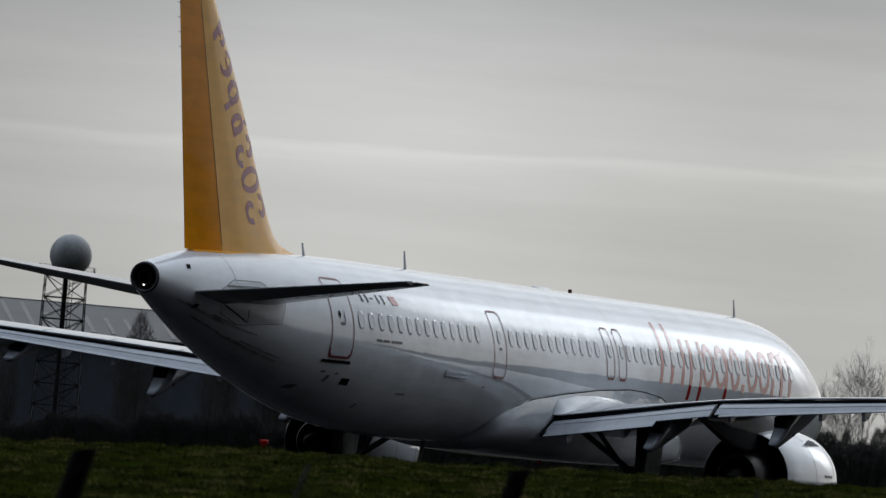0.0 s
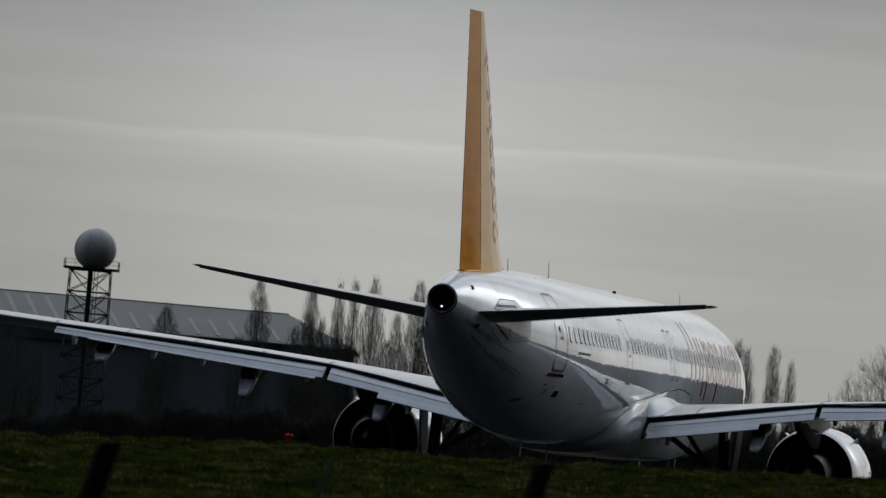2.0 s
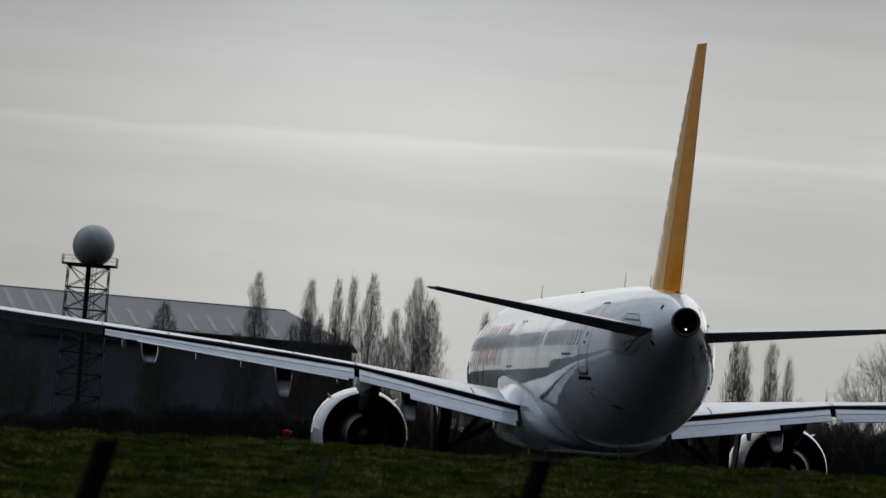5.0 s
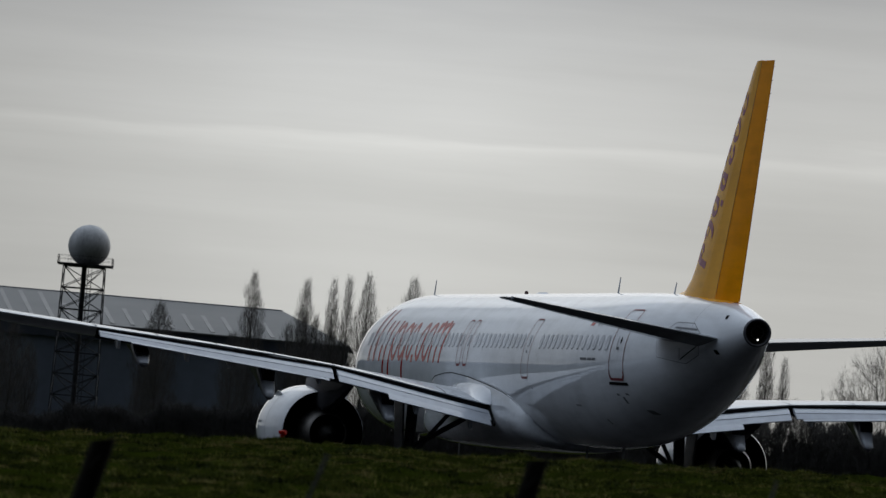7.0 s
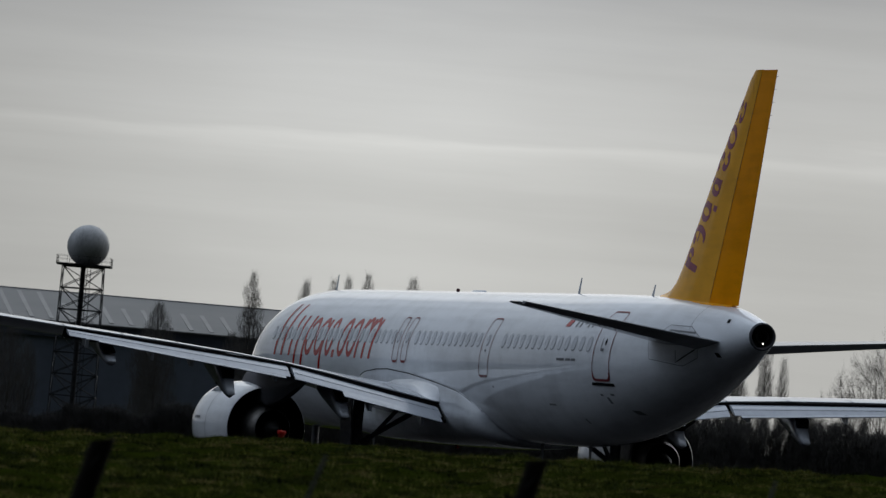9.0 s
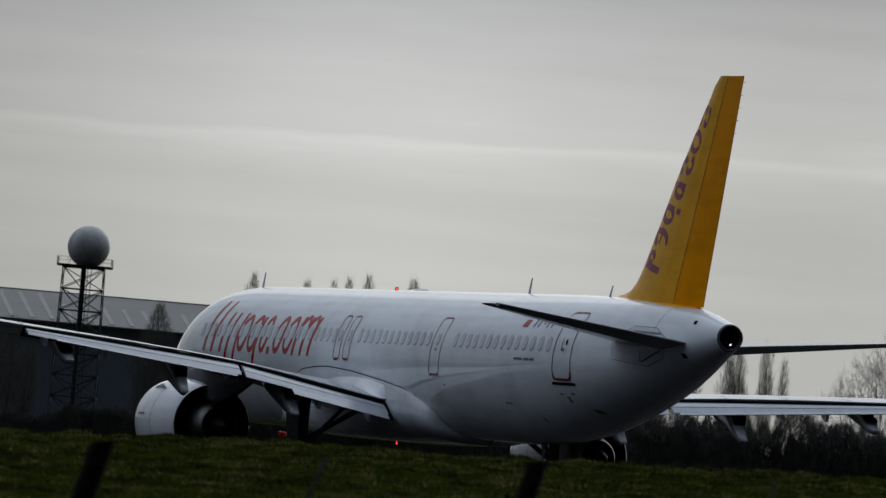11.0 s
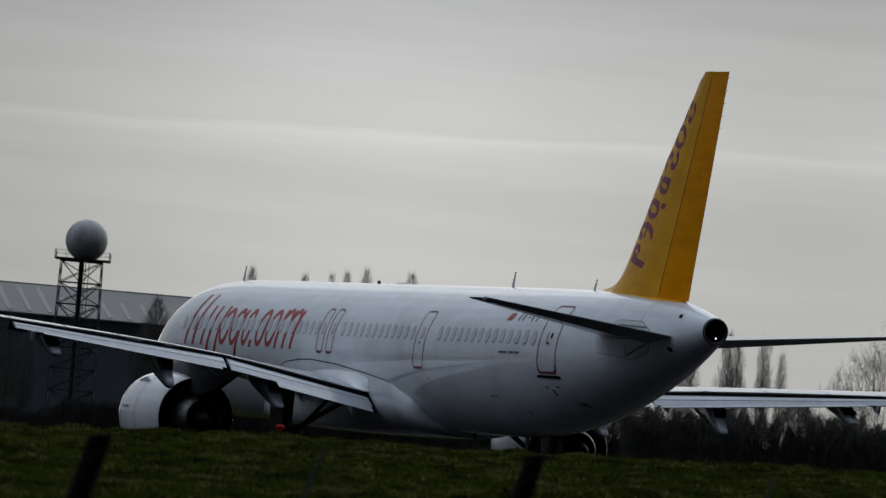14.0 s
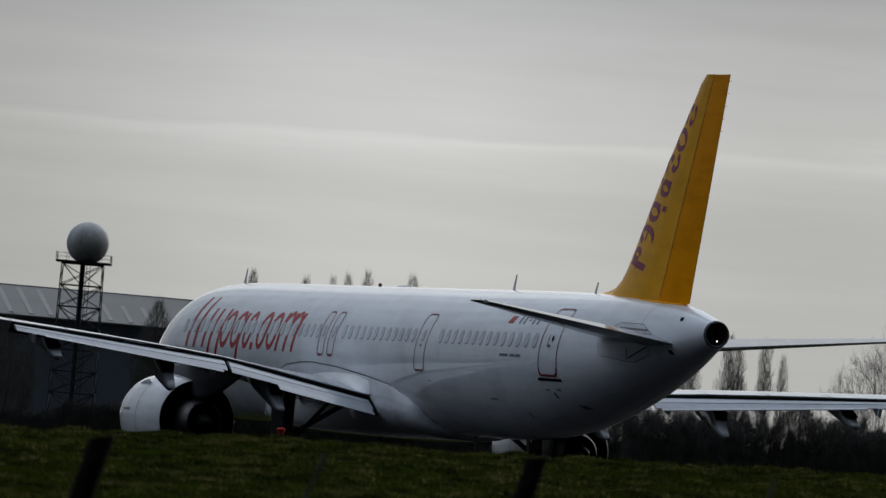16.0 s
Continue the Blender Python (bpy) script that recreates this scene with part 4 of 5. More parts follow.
    panel("flap_tab", 6.62, 12.35, (0.59, 0.385, 0.14, 0.07), (0.43, 0.262, 0.12, 0.05), thick=0.010)
    # fillet between the wing's upper skin and the body, ending at the trailing edge
    bm = bmesh.new()
    rings = []
    for x, h, w in ((20.98, 0.04, 0.06), (21.10, 0.24, 0.24), (21.35, 0.36, 0.38), (22.4, 0.34, 0.40), (23.8, 0.25, 0.38), (25.2, 0.16, 0.34), (26.6, 0.08, 0.15)):
        ring = []
        for d, k in ((-0.25, -0.3), (-0.25, 1.0), (0.0, 0.98), (0.12, 0.84), (0.36, 0.46), (0.70, 0.15), (1.0, 0.02), (1.0, -0.12)):
            y = 1.93 + (d * w if d > 0 else d)
            le, te, _, _, _ = lerp_table(WING, max(1.9, y))
            u = min(1.0, max(0.0, (le - x) / (le - te)))
            ring.append(mir(st(x, y, wing_top(max(1.9, y), u) + 0.004 + h * k)))
        rings.append(ring)
    loft(bm, rings)
    part("root_fillet", bm, WHITE_DULL, wing, "white wing root fillet", auto=40)
    # rubber seal at the inner flap's root end
    bm = bmesh.new()
    _, te, z, _, _ = lerp_table(WING, 1.95)
    pts = [st(te + 0.25, 0, z - 0.02), st(te - 0.12, 0, z - 0.06), st(te - 0.92, 0, z - 0.50), st(te - 0.88, 0, z - 0.57), st(te - 0.1, 0, z - 0.26)]
    loft(bm, [[mir(p + Vector((0, dy, 0))) for p in pts] for dy in (1.95, 2.00)])
    part("root_seal", bm, BLACK, wing, smooth=False)
    # dark slot between wing and flaps
    for y0, y1 in ((1.94, 6.36), (6.36, 13.25)):
        bm = bmesh.new()
        rings = []
        for y in (y0, y1):
            _, te, z, _, _ = lerp_table(WING, y)
            rings.append([mir(p) for p in (st(te + 0.05, y, z - 0.016), st(te - 0.012, y, z - 0.018), st(te - 0.06, y, z - 0.26), st(te + 0.3, y, z - 0.30))])
        loft(bm, rings)
        part("flap_slot", bm, BLACK, wing, smooth=False)
    # aileron gap, spoiler joints
    for y in (3.2, 6.4, 8.1, 9.8, 11.5, 13.28):
        _, te, z, t, _ = lerp_table(WING, y)
        bm = bmesh.new()
        for k in range(4):
            u0, u1 = 0.78 + 0.055 * k, 0.78 + 0.055 * (k + 1)
            le = lerp_table(WING, y)[0]
            q = []
            for u, dy in ((u0, -0.012), (u0, 0.012), (u1, 0.012), (u1, -0.012)):
                q.append(bm.verts.new(mir(st(le + (te - le) * u, y + dy, wing_top(y, u) + 0.008))))
            bm.faces.new(q)
        part("spoiler_joint", bm, BLACK, wing, smooth=False)
    # flap track fairings and the small brackets between them
    for y, zb, ln in ((4.9, 2.06, 3.4), (8.34, 2.40, 3.2), (11.98, 2.98, 2.7)):
        _, te, z, _, _ = lerp_table(WING, y)
        bm = bmesh.new()
        rings = []
        deep = z - zb
        for k in range(21):
            u = k / 20
            x = te + ln * 0.70 - ln * u
            w = 0.225 * min(1.0, 0.2 + (u / 0.42) ** 0.7) * (1.0 if u < 0.7 else 1 - 0.50 * ((u - 0.7) / 0.3) ** 1.7)
            low = z - 0.22 - (deep - 0.22) * (1 - (1 - min(1.0, u / 0.96)) ** 1.25)
            top = z - 0.10 - 0.42 * min(1.0, max(0.0, (u - 0.60) / 0.20))
            if u > 0.80:
                top += (zb + 0.13 - top) * ((u - 0.80) / 0.20) ** 0.8
            if u > 0.96:
                low += 0.07
            low = min(low, top - 0.05)
            h = top - low
            half = [(w * 0.55, top), (w * 0.92, top - 0.06 * h), (w, top - 0.30 * h), (0.93 * w, top - 0.52 * h), (0.72 * w, top - 0.74 * h), (0.38 * w, top - 0.92 * h)]
            rings.append([mir(st(x, y + dy, zz)) for dy, zz in [(-a, b) for a, b in half] + [(0.0, low)] + [(a, b) for a, b in reversed(half)]])
        loft(bm, rings)
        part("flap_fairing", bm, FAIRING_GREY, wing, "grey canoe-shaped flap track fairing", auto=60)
        # a black block added for the shade between the fairing's tail and the flap
        bm = bmesh.new()
        pts = [st(te + 0.2, y, z - 0.28), st(te - 0.12 * ln, y, z - 0.44), st(te - 0.17 * ln, y, z - 0.50), st(te - 0.17 * ln, y, z - 0.44 * deep - 0.16), st(te + 0.1, y, zb + 0.35)]
        loft(bm, [[mir(p + Vector((0, dy, 0))) for p in pts] for dy in (-0.16, 0.16)])
        part("flap_gap_shade", bm, BLACK, wing, smooth=False)
    for y in (2.62, 4.15, 6.87, 9.49, 10.71, 12.7):
        _, te, z, _, _ = lerp_table(WING, y)
        d = 0.62 if y < 5 else (0.42 if y < 11 else 0.34)
        bx = te - (0.8 if y < 5 else 0.5)
        bm = bmesh.new()
        pts = [st(bx + 0.5, y, z - d + 0.12), st(bx - 0.08, y, z - d + 0.06), st(bx - 0.02, y, z - d - 0.17), st(bx + 0.22, y, z - d - 0.1)]
        loft(bm, [[mir(p + Vector((0, -0.045, 0))) for p in pts], [mir(p + Vector((0, 0.045, 0))) for p in pts]])
        part("flap_bracket", bm, GREY, wing, smooth=False)

    # ---- engine under the wing
    ey, ez = side * 5.75, 1.68
    bm = bmesh.new()
    outer = [(28.45, 1.02), (28.5, 1.08), (28.42, 1.15), (28.15, 1.22), (27.6, 1.275), (26.9, 1.29), (26.2, 1.275), (25.4, 1.215), (24.85, 1.14), (24.82, 1.125), (24.86, 1.118)]
    revolve(bm, [(x - GEAR_X, r) for x, r in outer], (0, ey, ez), 48)
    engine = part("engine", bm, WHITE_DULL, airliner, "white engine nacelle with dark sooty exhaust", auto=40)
    bm = bmesh.new()
    revolve(bm, [(24.86 - GEAR_X, 1.118), (25.1 - GEAR_X, 1.10), (25.8 - GEAR_X, 1.12), (26.4 - GEAR_X, 1.10)], (0, ey, ez), 48)
    part("nozzle_liner", bm, SOOT, engine)
    bm = bmesh.new()
    revolve(bm, [(28.50 - GEAR_X, 1.085), (28.54 - GEAR_X, 1.05), (28.45 - GEAR_X, 1.0), (28.1 - GEAR_X, 0.97), (27.3 - GEAR_X, 0.99)], (0, ey, ez), 48)
    part("intake_lip", bm, STEEL, engine, "polished metal intake lip")
    bm = bmesh.new()
    revolve(bm, [(27.25 - GEAR_X, 1.0), (27.2 - GEAR_X, 0.3), (27.7 - GEAR_X, 0.02)], (0, ey, ez), 36)
    part("fan", bm, SOOT, engine)
    # dark disc across the bypass duct, standing in for the shade inside
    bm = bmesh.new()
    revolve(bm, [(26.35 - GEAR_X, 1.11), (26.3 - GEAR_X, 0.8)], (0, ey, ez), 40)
    part("bypass_shade_ring", bm, SOOT, engine)
    bm = bmesh.new()
    revolve(bm, [(26.4 - GEAR_X, 0.84), (25.6 - GEAR_X, 0.80), (24.8 - GEAR_X, 0.68), (24.2 - GEAR_X, 0.53), (24.16 - GEAR_X, 0.50), (24.6 - GEAR_X, 0.46), (25.0 - GEAR_X, 0.45)], (0, ey, ez), 40)
    part("core_cowl", bm, TITANIUM, engine, "heat-stained metal core cowl")
    bm = bmesh.new()
    revolve(bm, [(25.0 - GEAR_X, 0.45), (24.8 - GEAR_X, 0.33), (24.3 - GEAR_X, 0.28), (23.75 - GEAR_X, 0.14), (23.5 - GEAR_X, 0.02)], (0, ey, ez), 32)
    part("exhaust_plug", bm, SOOT, engine)
    # seams and strake
    for x, r in ((26.55, 1.292), (27.95, 1.252)):
        bm = bmesh.new()
        revolve(bm, [(x - 0.012 - GEAR_X, r), (x + 0.012 - GEAR_X, r)], (0, ey, ez), 48)
        part("cowl_seam", bm, LINE, engine)
    for sgn in (-1, 1):
        bm = bmesh.new()
        a = radians(48)
        cy, cz = ey + sgn * 1.27 * math.cos(a), ez + 1.27 * math.sin(a)
        dy, dz = sgn * math.cos(a), math.sin(a)
        pts = [(27.7, 0.0), (26.6, 0.0), (26.6, 0.16), (26.9, 0.14)]
        loft(bm, [[Vector((x - GEAR_X, cy + dy * h - dz * e * sgn, cz + dz * h + dy * e * sgn)) for x, h in pts] for e in (-0.015, 0.015)])
        part("strake", bm, WHITE_DULL, engine, smooth=False)
    for k in range(3):
        bm = bmesh.new()
        a0 = radians(8 if side > 0 else 172)
        x0 = 27.75 - 0.22 * k
        vs = []
        for x, da in ((x0, -1.5), (x0 - 0.17, -1.5), (x0 - 0.17, 1.5), (x0, 1.5)):
            r = lerp_table(((25.4, 1.215), (26.2, 1.275), (26.9, 1.29), (27.6, 1.275), (28.15, 1.22)), x)[0] + 0.006
            a = a0 + radians(da)
            vs.append(bm.verts.new((x - GEAR_X, ey + r * math.cos(a), ez + r * math.sin(a))))
        bm.faces.new(vs)
        part("legend_bar", bm, LINE, engine, smooth=False)
    # pylon
    bm = bmesh.new()
    rings = []
    for x, z0, z1, w in ((27.6, 2.80, 2.98, 0.05), (26.8, 2.7, 3.25, 0.18), (25.6, 2.4, 3.36, 0.24), (24.4, 2.30, 3.3, 0.22), (23.2, 2.50, 3.25, 0.17), (22.0, 2.80, 3.2, 0.12), (21.2, 3.0, 3.15, 0.05)):
        rings.append([st(x, side * 5.75 + dy, z) for dy, z in ((-w, z0 + 0.1), (-w * 0.6, z0), (w * 0.6, z0), (w, z0 + 0.1), (w, z1 - 0.1), (w * 0.5, z1), (-w * 0.5, z1), (-w, z1 - 0.1))])
    loft(bm, rings)
    part("pylon", bm, GREY_DARK, engine, "grimy grey pylon", auto=50)

    # ---- main gear leg
    gy = side * 3.80
    bm = bmesh.new()
    tube(bm, st(22.53, gy, 0.58), st(22.53, gy, 1.5), 0.10, 0.10, 12)
    tube(bm, st(22.53, gy, 1.4), st(22.60, gy - side * 0.05, 2.95), 0.15, 0.16, 12)
    tube(bm, st(22.53, gy - 0.5, 0.58), st(22.53, gy + 0.5, 0.58), 0.08, 0.08, 10)
    leg = part("main_gear", bm, GEAR_GREY, airliner, "grimy grey landing gear leg", auto=40)
    bm = bmesh.new()
    tube(bm, st(22.5, gy - side * 0.12, 1.5), st(22.4, side * 2.0, 2.6), 0.075, 0.075, 8)
    tube(bm, st(22.3, gy - side * 0.1, 1.35), st(21.7, gy - side * 0.9, 2.5), 0.06, 0.06, 8)
    part("side_stay", bm, GEAR_GREY, leg)
    bm = bmesh.new()
    pts = [st(22.05, gy + side * 0.22, 1.2), st(23.05, gy + side * 0.22, 1.2), st(23.1, gy + side * 0.32, 2.75), st(22.0, gy + side * 0.32, 2.75)]
    loft(bm, [pts, [p + Vector((0, side * 0.05, 0)) for p in pts]])
    part("gear_door", bm, GEAR_GREY, leg, smooth=False)
    for dy in (-0.46, 0.46):
        bm = bmesh.new()
        prof = [(-0.20, 0.30), (-0.20, 0.50), (-0.14, 0.57), (0.0, 0.585), (0.14, 0.57), (0.20, 0.50), (0.20, 0.30)]
        loft(bm, [[st(22.53, gy + dy + w, 0.585) + Vector((r * math.cos(2 * math.pi * i / 28), 0, r * math.sin(2 * math.pi * i / 28))) for i in range(28)] for w, r in prof], caps=False)
        part("tyre", bm, RUBBER, leg)
        bm = bmesh.new()
        loft(bm, [[st(22.53, gy + dy + w, 0.585) + Vector((r * math.cos(2 * math.pi * i / 20), 0, r * math.sin(2 * math.pi * i / 20))) for i in range(20)] for w, r in ((-0.17, 0.31), (-0.1, 0.2), (0.1, 0.2), (0.17, 0.31))])
        part("rim", bm, GEAR_GREY, leg)
    return wing


build_wing(1)
build_wing(-1)


def build_nose_gear():
    bm = bmesh.new()
    tube(bm, st(39.44, 0, 0.4), st(39.6, 0, 2.1), 0.09, 0.11, 12)
    tube(bm, st(39.44, -0.3, 0.38), st(39.44, 0.3, 0.38), 0.06, 0.06, 10)
    leg = part("nose_gear", bm, GEAR_GREY, airliner)
    for dy in (-0.25, 0.25):
        bm = bmesh.new()
        prof = [(-0.11, 0.2), (-0.11, 0.32), (-0.07, 0.375), (0.07, 0.375), (0.11, 0.32), (0.11, 0.2)]
        loft(bm, [[st(39.44, dy + w, 0.38) + Vector((r * math.cos(2 * math.pi * i / 24), 0, r * math.sin(2 * math.pi * i / 24))) for i in range(24)] for w, r in prof])
        part("tyre", bm, RUBBER, leg)
    # aerials and masts under the belly
    for x, h in ((13.2, 0.25), (17.4, 0.3), (33.5, 0.3)):
        bm = bmesh.new()
        loft(bm, [foil_side(st(x + 0.15, 0, 1.9), st(x - 0.15, 0, 1.9), 0.03), foil_side(st(x, 0, 1.68 - h), st(x - 0.12, 0, 1.68 - h), 0.012)])
        part("belly_aerial", bm, GEAR_GREY, airliner)


build_nose_gear()


# ---------------------------------------------------------------- the far side of the field
def build_radar_tower():
    D = 1200.0
    cx = -49.9
    tower = thing("radar_tower", "white radar dome on an open lattice mast", "radar tower", pose(cx, D, 0))
    bm = bmesh.new()
    bmesh.ops.create_uvsphere(bm, u_segments=40, v_segments=24, radius=2.96, matrix=Matrix.Translation((0.42, 0, 27.55)))
    part("radome", bm, RADOME, tower, "weathered white radar dome")
    bm = bmesh.new()
    box(bm, (-3.7, -3.7, 24.68), (3.9, 3.7, 24.93))
    deck = part("deck", bm, MAST, tower, smooth=False)
    for x0, y0, x1, y1 in ((-3.7, -3.7, 3.9, -3.7), (3.9, -3.7, 3.9, 3.7), (3.9, 3.7, -3.7, 3.7), (-3.7, 3.7, -3.7, -3.7)):
        bm = bmesh.new()
        for h in (25.5, 26.0):
            tube(bm, (x0, y0, h), (x1, y1, h), 0.018, n=5)
        for k in range(6):
            tube(bm, (x0 + (x1 - x0) * k / 5, y0 + (y1 - y0) * k / 5, 24.9), (x0 + (x1 - x0) * k / 5, y0 + (y1 - y0) * k / 5, 26.0), 0.022, n=5)
        part("railing", bm, MAST, deck)
    for s in (-1, 1):
        for q in (-1, 1):
            bm = bmesh.new()
            tube(bm, (s * 3.3, q * 3.3, -0.2), (s * 2.85, q * 2.85, 24.6), 0.075, n=6)
            part("leg", bm, MAST, tower)
    bm = bmesh.new()
    tube(bm, (0, 0, -0.2), (0, 0, 24.6), 0.36, n=10)
    part("core_pipe", bm, MAST, tower)
    bm = bmesh.new()
    for dx in (-0.25, 0.25):
        tube(bm, (0.85 + dx, -0.6, -0.2), (0.85 + dx, -0.6, 24.6), 0.05, n=5)
    for k in range(60):
        tube(bm, (0.6, -0.6, 0.4 + 0.4 * k), (1.1, -0.6, 0.4 + 0.4 * k), 0.025, n=4)
    part("ladder", bm, MAST, tower)
    half = lambda z: 3.3 + (2.85 - 3.3) * z / 24.6
    for k in range(8):
        z0, z1 = 0.4 + 3.02 * k, 0.4 + 3.02 * (k + 1)
        a, b = half(z0), half(z1)
        for s in (-1, 1):
            for name, p, q, r in (("brace", (-a, s * a, z0), (b, s * b, z1), 0.06), ("brace", (a, s * a, z0), (-b, s * b, z1), 0.06), ("brace", (s * a, -a, z0), (s * b, b, z1), 0.06),
                                  ("girt", (-b, s * b, z1), (b, s * b, z1), 0.075), ("girt", (s * b, -b, z1), (s * b, b, z1), 0.075),
                                  ("strut", (0, 0, z0), (s * b, b, z1), 0.05), ("strut", (0, 0, z0), (s * b, -b, z1), 0.05)):
                bm = bmesh.new()
                tube(bm, p, q, r, n=5)
                part(name, bm, MAST, tower)


def build_hangar():
    D = 1350.0
    k = D / 1000
    hangar = thing("hangar", "large grey hangar with shallow ribbed roof and blue-grey walls", "hangar", pose(0, D, 0))
    x0, x1, xr = -120.0, -13.9, -25.0          # far end, eaves corner, end of the ridge
    eave, ridge = 13.9 * k, 17.55 * k
    bm = bmesh.new()
    box(bm, (x0, 0, -0.3), (x1, 70, eave - 2.2))
    part("wall", bm, CLADDING, hangar, "blue-grey clad wall", smooth=False)
    bm = bmesh.new()
    box(bm, (x0, -0.4, eave - 2.6), (x1 + 0.3, 0.5, eave - 0.35))
    part("fascia", bm, DARK_CLAD, hangar, "dark fascia under the eaves", smooth=False)
    sl = 30.0
    lid = Vector((0, 0, 0.25))
    low = [Vector((x0, -0.6, eave)), Vector((x1 + 0.6, -0.6, eave - 0.5)), Vector((x1 + 0.6, 70.5, eave - 0.5)), Vector((x0, 70.5, eave))]
    top = [Vector((x0, sl, ridge)), Vector((xr, sl, ridge - 0.25)), Vector((xr, sl + 4, ridge - 0.25)), Vector((x0, sl + 4, ridge))]
    slopes = []
    for name, q in (("roof", (low[0], low[1], top[1], top[0])), ("rear_slope", (top[3], top[2], low[2], low[3])), ("flat_top", top)):
        bm = bmesh.new()
        loft(bm, [list(q), [p + lid for p in q]])
        slopes.append(part(name, bm, ROOF, hangar, "pale ribbed sheet roof" if name == "roof" else "", smooth=False))
    roof = slopes[0]
    bm = bmesh.new()
    q = [low[1], low[2], top[2], top[1]]
    loft(bm, [q, [p + lid for p in q]])
    part("hip", bm, ROOF, hangar, smooth=False)
    bm = bmesh.new()
    tube(bm, top[0] + lid, top[1] + lid, 0.16, n=6)
    part("ridge_cap", bm, DARK_CLAD, hangar, smooth=False)
    n = 30
    for i in range(n):
        x = x0 + (xr - x0) * (i + 0.5) / n
        bm = bmesh.new()
        q = [(x + 0.6, 1.0), (x + 1.3, 1.0), (x - 2.4, sl - 2), (x - 3.1, sl - 2)]
        f = lambda p: Vector((p[0], p[1], eave + (ridge - eave) * (p[1] + 0.6) / (sl + 0.6) + 0.28 - 0.5 * max(0.0, (p[0] - x0) / (x1 - x0))))
        loft(bm, [[f(p) for p in q], [f(p) + Vector((0, 0, 0.09)) for p in q]])
        part("roof_strip", bm, ROOF_STRIP, roof, smooth=False)


def twig_mesh(name, height, width, seed, kind):
    """Bare winter crown: limbs that fork into fine twigs. kind 'poplar': all nearly upright; 'open': spreading."""
    rnd = random.Random(seed)
    verts, faces = [], []

    def ribbon(a, b, r):
        w = Vector((rnd.gauss(0, 1), rnd.gauss(0, 1), 0.0)).normalized() * r
        i = len(verts)
        verts.extend((tuple(a - w), tuple(a + w), tuple(b)))
        faces.append((i, i + 1, i + 2))

    def stick(a, b, r0, r1):
        d = (b - a)
        if d.length < 1e-4:
            return
        x = d.orthogonal().normalized()
        y = d.normalized().cross(x)
        i = len(verts)
        for c, r in ((a, r0), (b, r1)):
            for k in range(3):
                t = 2.0944 * k
                verts.append(tuple(c + (x * math.cos(t) + y * math.sin(t)) * r))
        for k in range(3):
            j = (k + 1) % 3
            faces.append((i + k, i + j, i + 3 + j, i + 3 + k))

    if kind == "poplar":
        def girth(z, a):
            u = z / height
            g = width * 0.5 * min(1.0, 0.50 + 1.6 * u) * min(1.0, max(0.0, (1.0 - u) / 0.42)) ** 0.62 + 0.10
            return g * (1.0 + 0.75 * noise.noise(Vector((math.cos(a) * 1.5, math.sin(a) * 1.5 + seed * 3.7, z * 0.45))))
        # upright limbs that hug the trunk
        for _ in range(46):
            z0, a = height * (0.06 + 0.72 * rnd.random()), rnd.random() * 6.283
            ln = (height - z0) * (0.30 + 0.35 * rnd.random())
            p, r = Vector((0, 0, z0)), 0.05 * (1.1 - z0 / height)
            for s in range(4):
                u = (s + 1) / 4
                g = girth(z0 + ln * u, a) * 0.8 * u ** 0.6
                q = Vector((math.cos(a) * g, math.sin(a) * g, z0 + ln * u))
                stick(p, q, r * (1 - 0.2 * s), r * (0.8 - 0.2 * s))
                p = q
        # fine twigs all through the crown, all reaching upwards
        want = int(110 * height * max(1.5, width))
        while len(faces) < want:
            z, a = height * (0.05 + 0.94 * rnd.random()), rnd.random() * 6.283
            g = girth(z, a)
            if rnd.random() > 0.08 + 0.92 * (g / (width * 0.5)) ** 1.3:
                continue
            d = g * rnd.random() ** 0.62
            ln = 0.5 + 0.9 * rnd.random()
            out = 0.10 + 0.28 * rnd.random()
            b = a + rnd.gauss(0, 0.8)
            c = Vector((math.cos(a) * d, math.sin(a) * d, z))
            ribbon(c, c + Vector((math.cos(b) * out, math.sin(b) * out, 1.0)) * ln, 0.009 + 0.009 * rnd.random())
    else:
        def grow(p, d, ln, r, depth):
            q = p + d * ln
            stick(p, q, r, r * 0.68)
            if depth == 0:
                return
            for _ in range(3 if depth > 1 else 4):
                nd = (d + Vector((rnd.gauss(0, 0.48), rnd.gauss(0, 0.48), rnd.gauss(0.10, 0.28)))).normalized()
                grow(p.lerp(q, 0.45 + 0.55 * rnd.random()), nd, ln * (0.60 + 0.2 * rnd.random()), r * 0.60, depth - 1)
        for _ in range(5):
            a = rnd.random() * 6.283
            d = Vector((math.cos(a) * 0.55, math.sin(a) * 0.55, 0.8)).normalized()
            grow(Vector((0, 0, height * (0.16 + 0.16 * rnd.random()))), d, height * 0.27, 0.10, 6)
        mx = max(v[2] for v in verts)
        my = max(abs(v[0]) for v in verts)
        verts[:] = [(v[0] * width * 0.5 / my, v[1] * width * 0.5 / my, v[2] * height / mx) for v in verts]
    me = bpy.data.meshes.new(name)
    me.from_pydata(verts, [], faces)
    me.materials.append(TWIG)
    return me


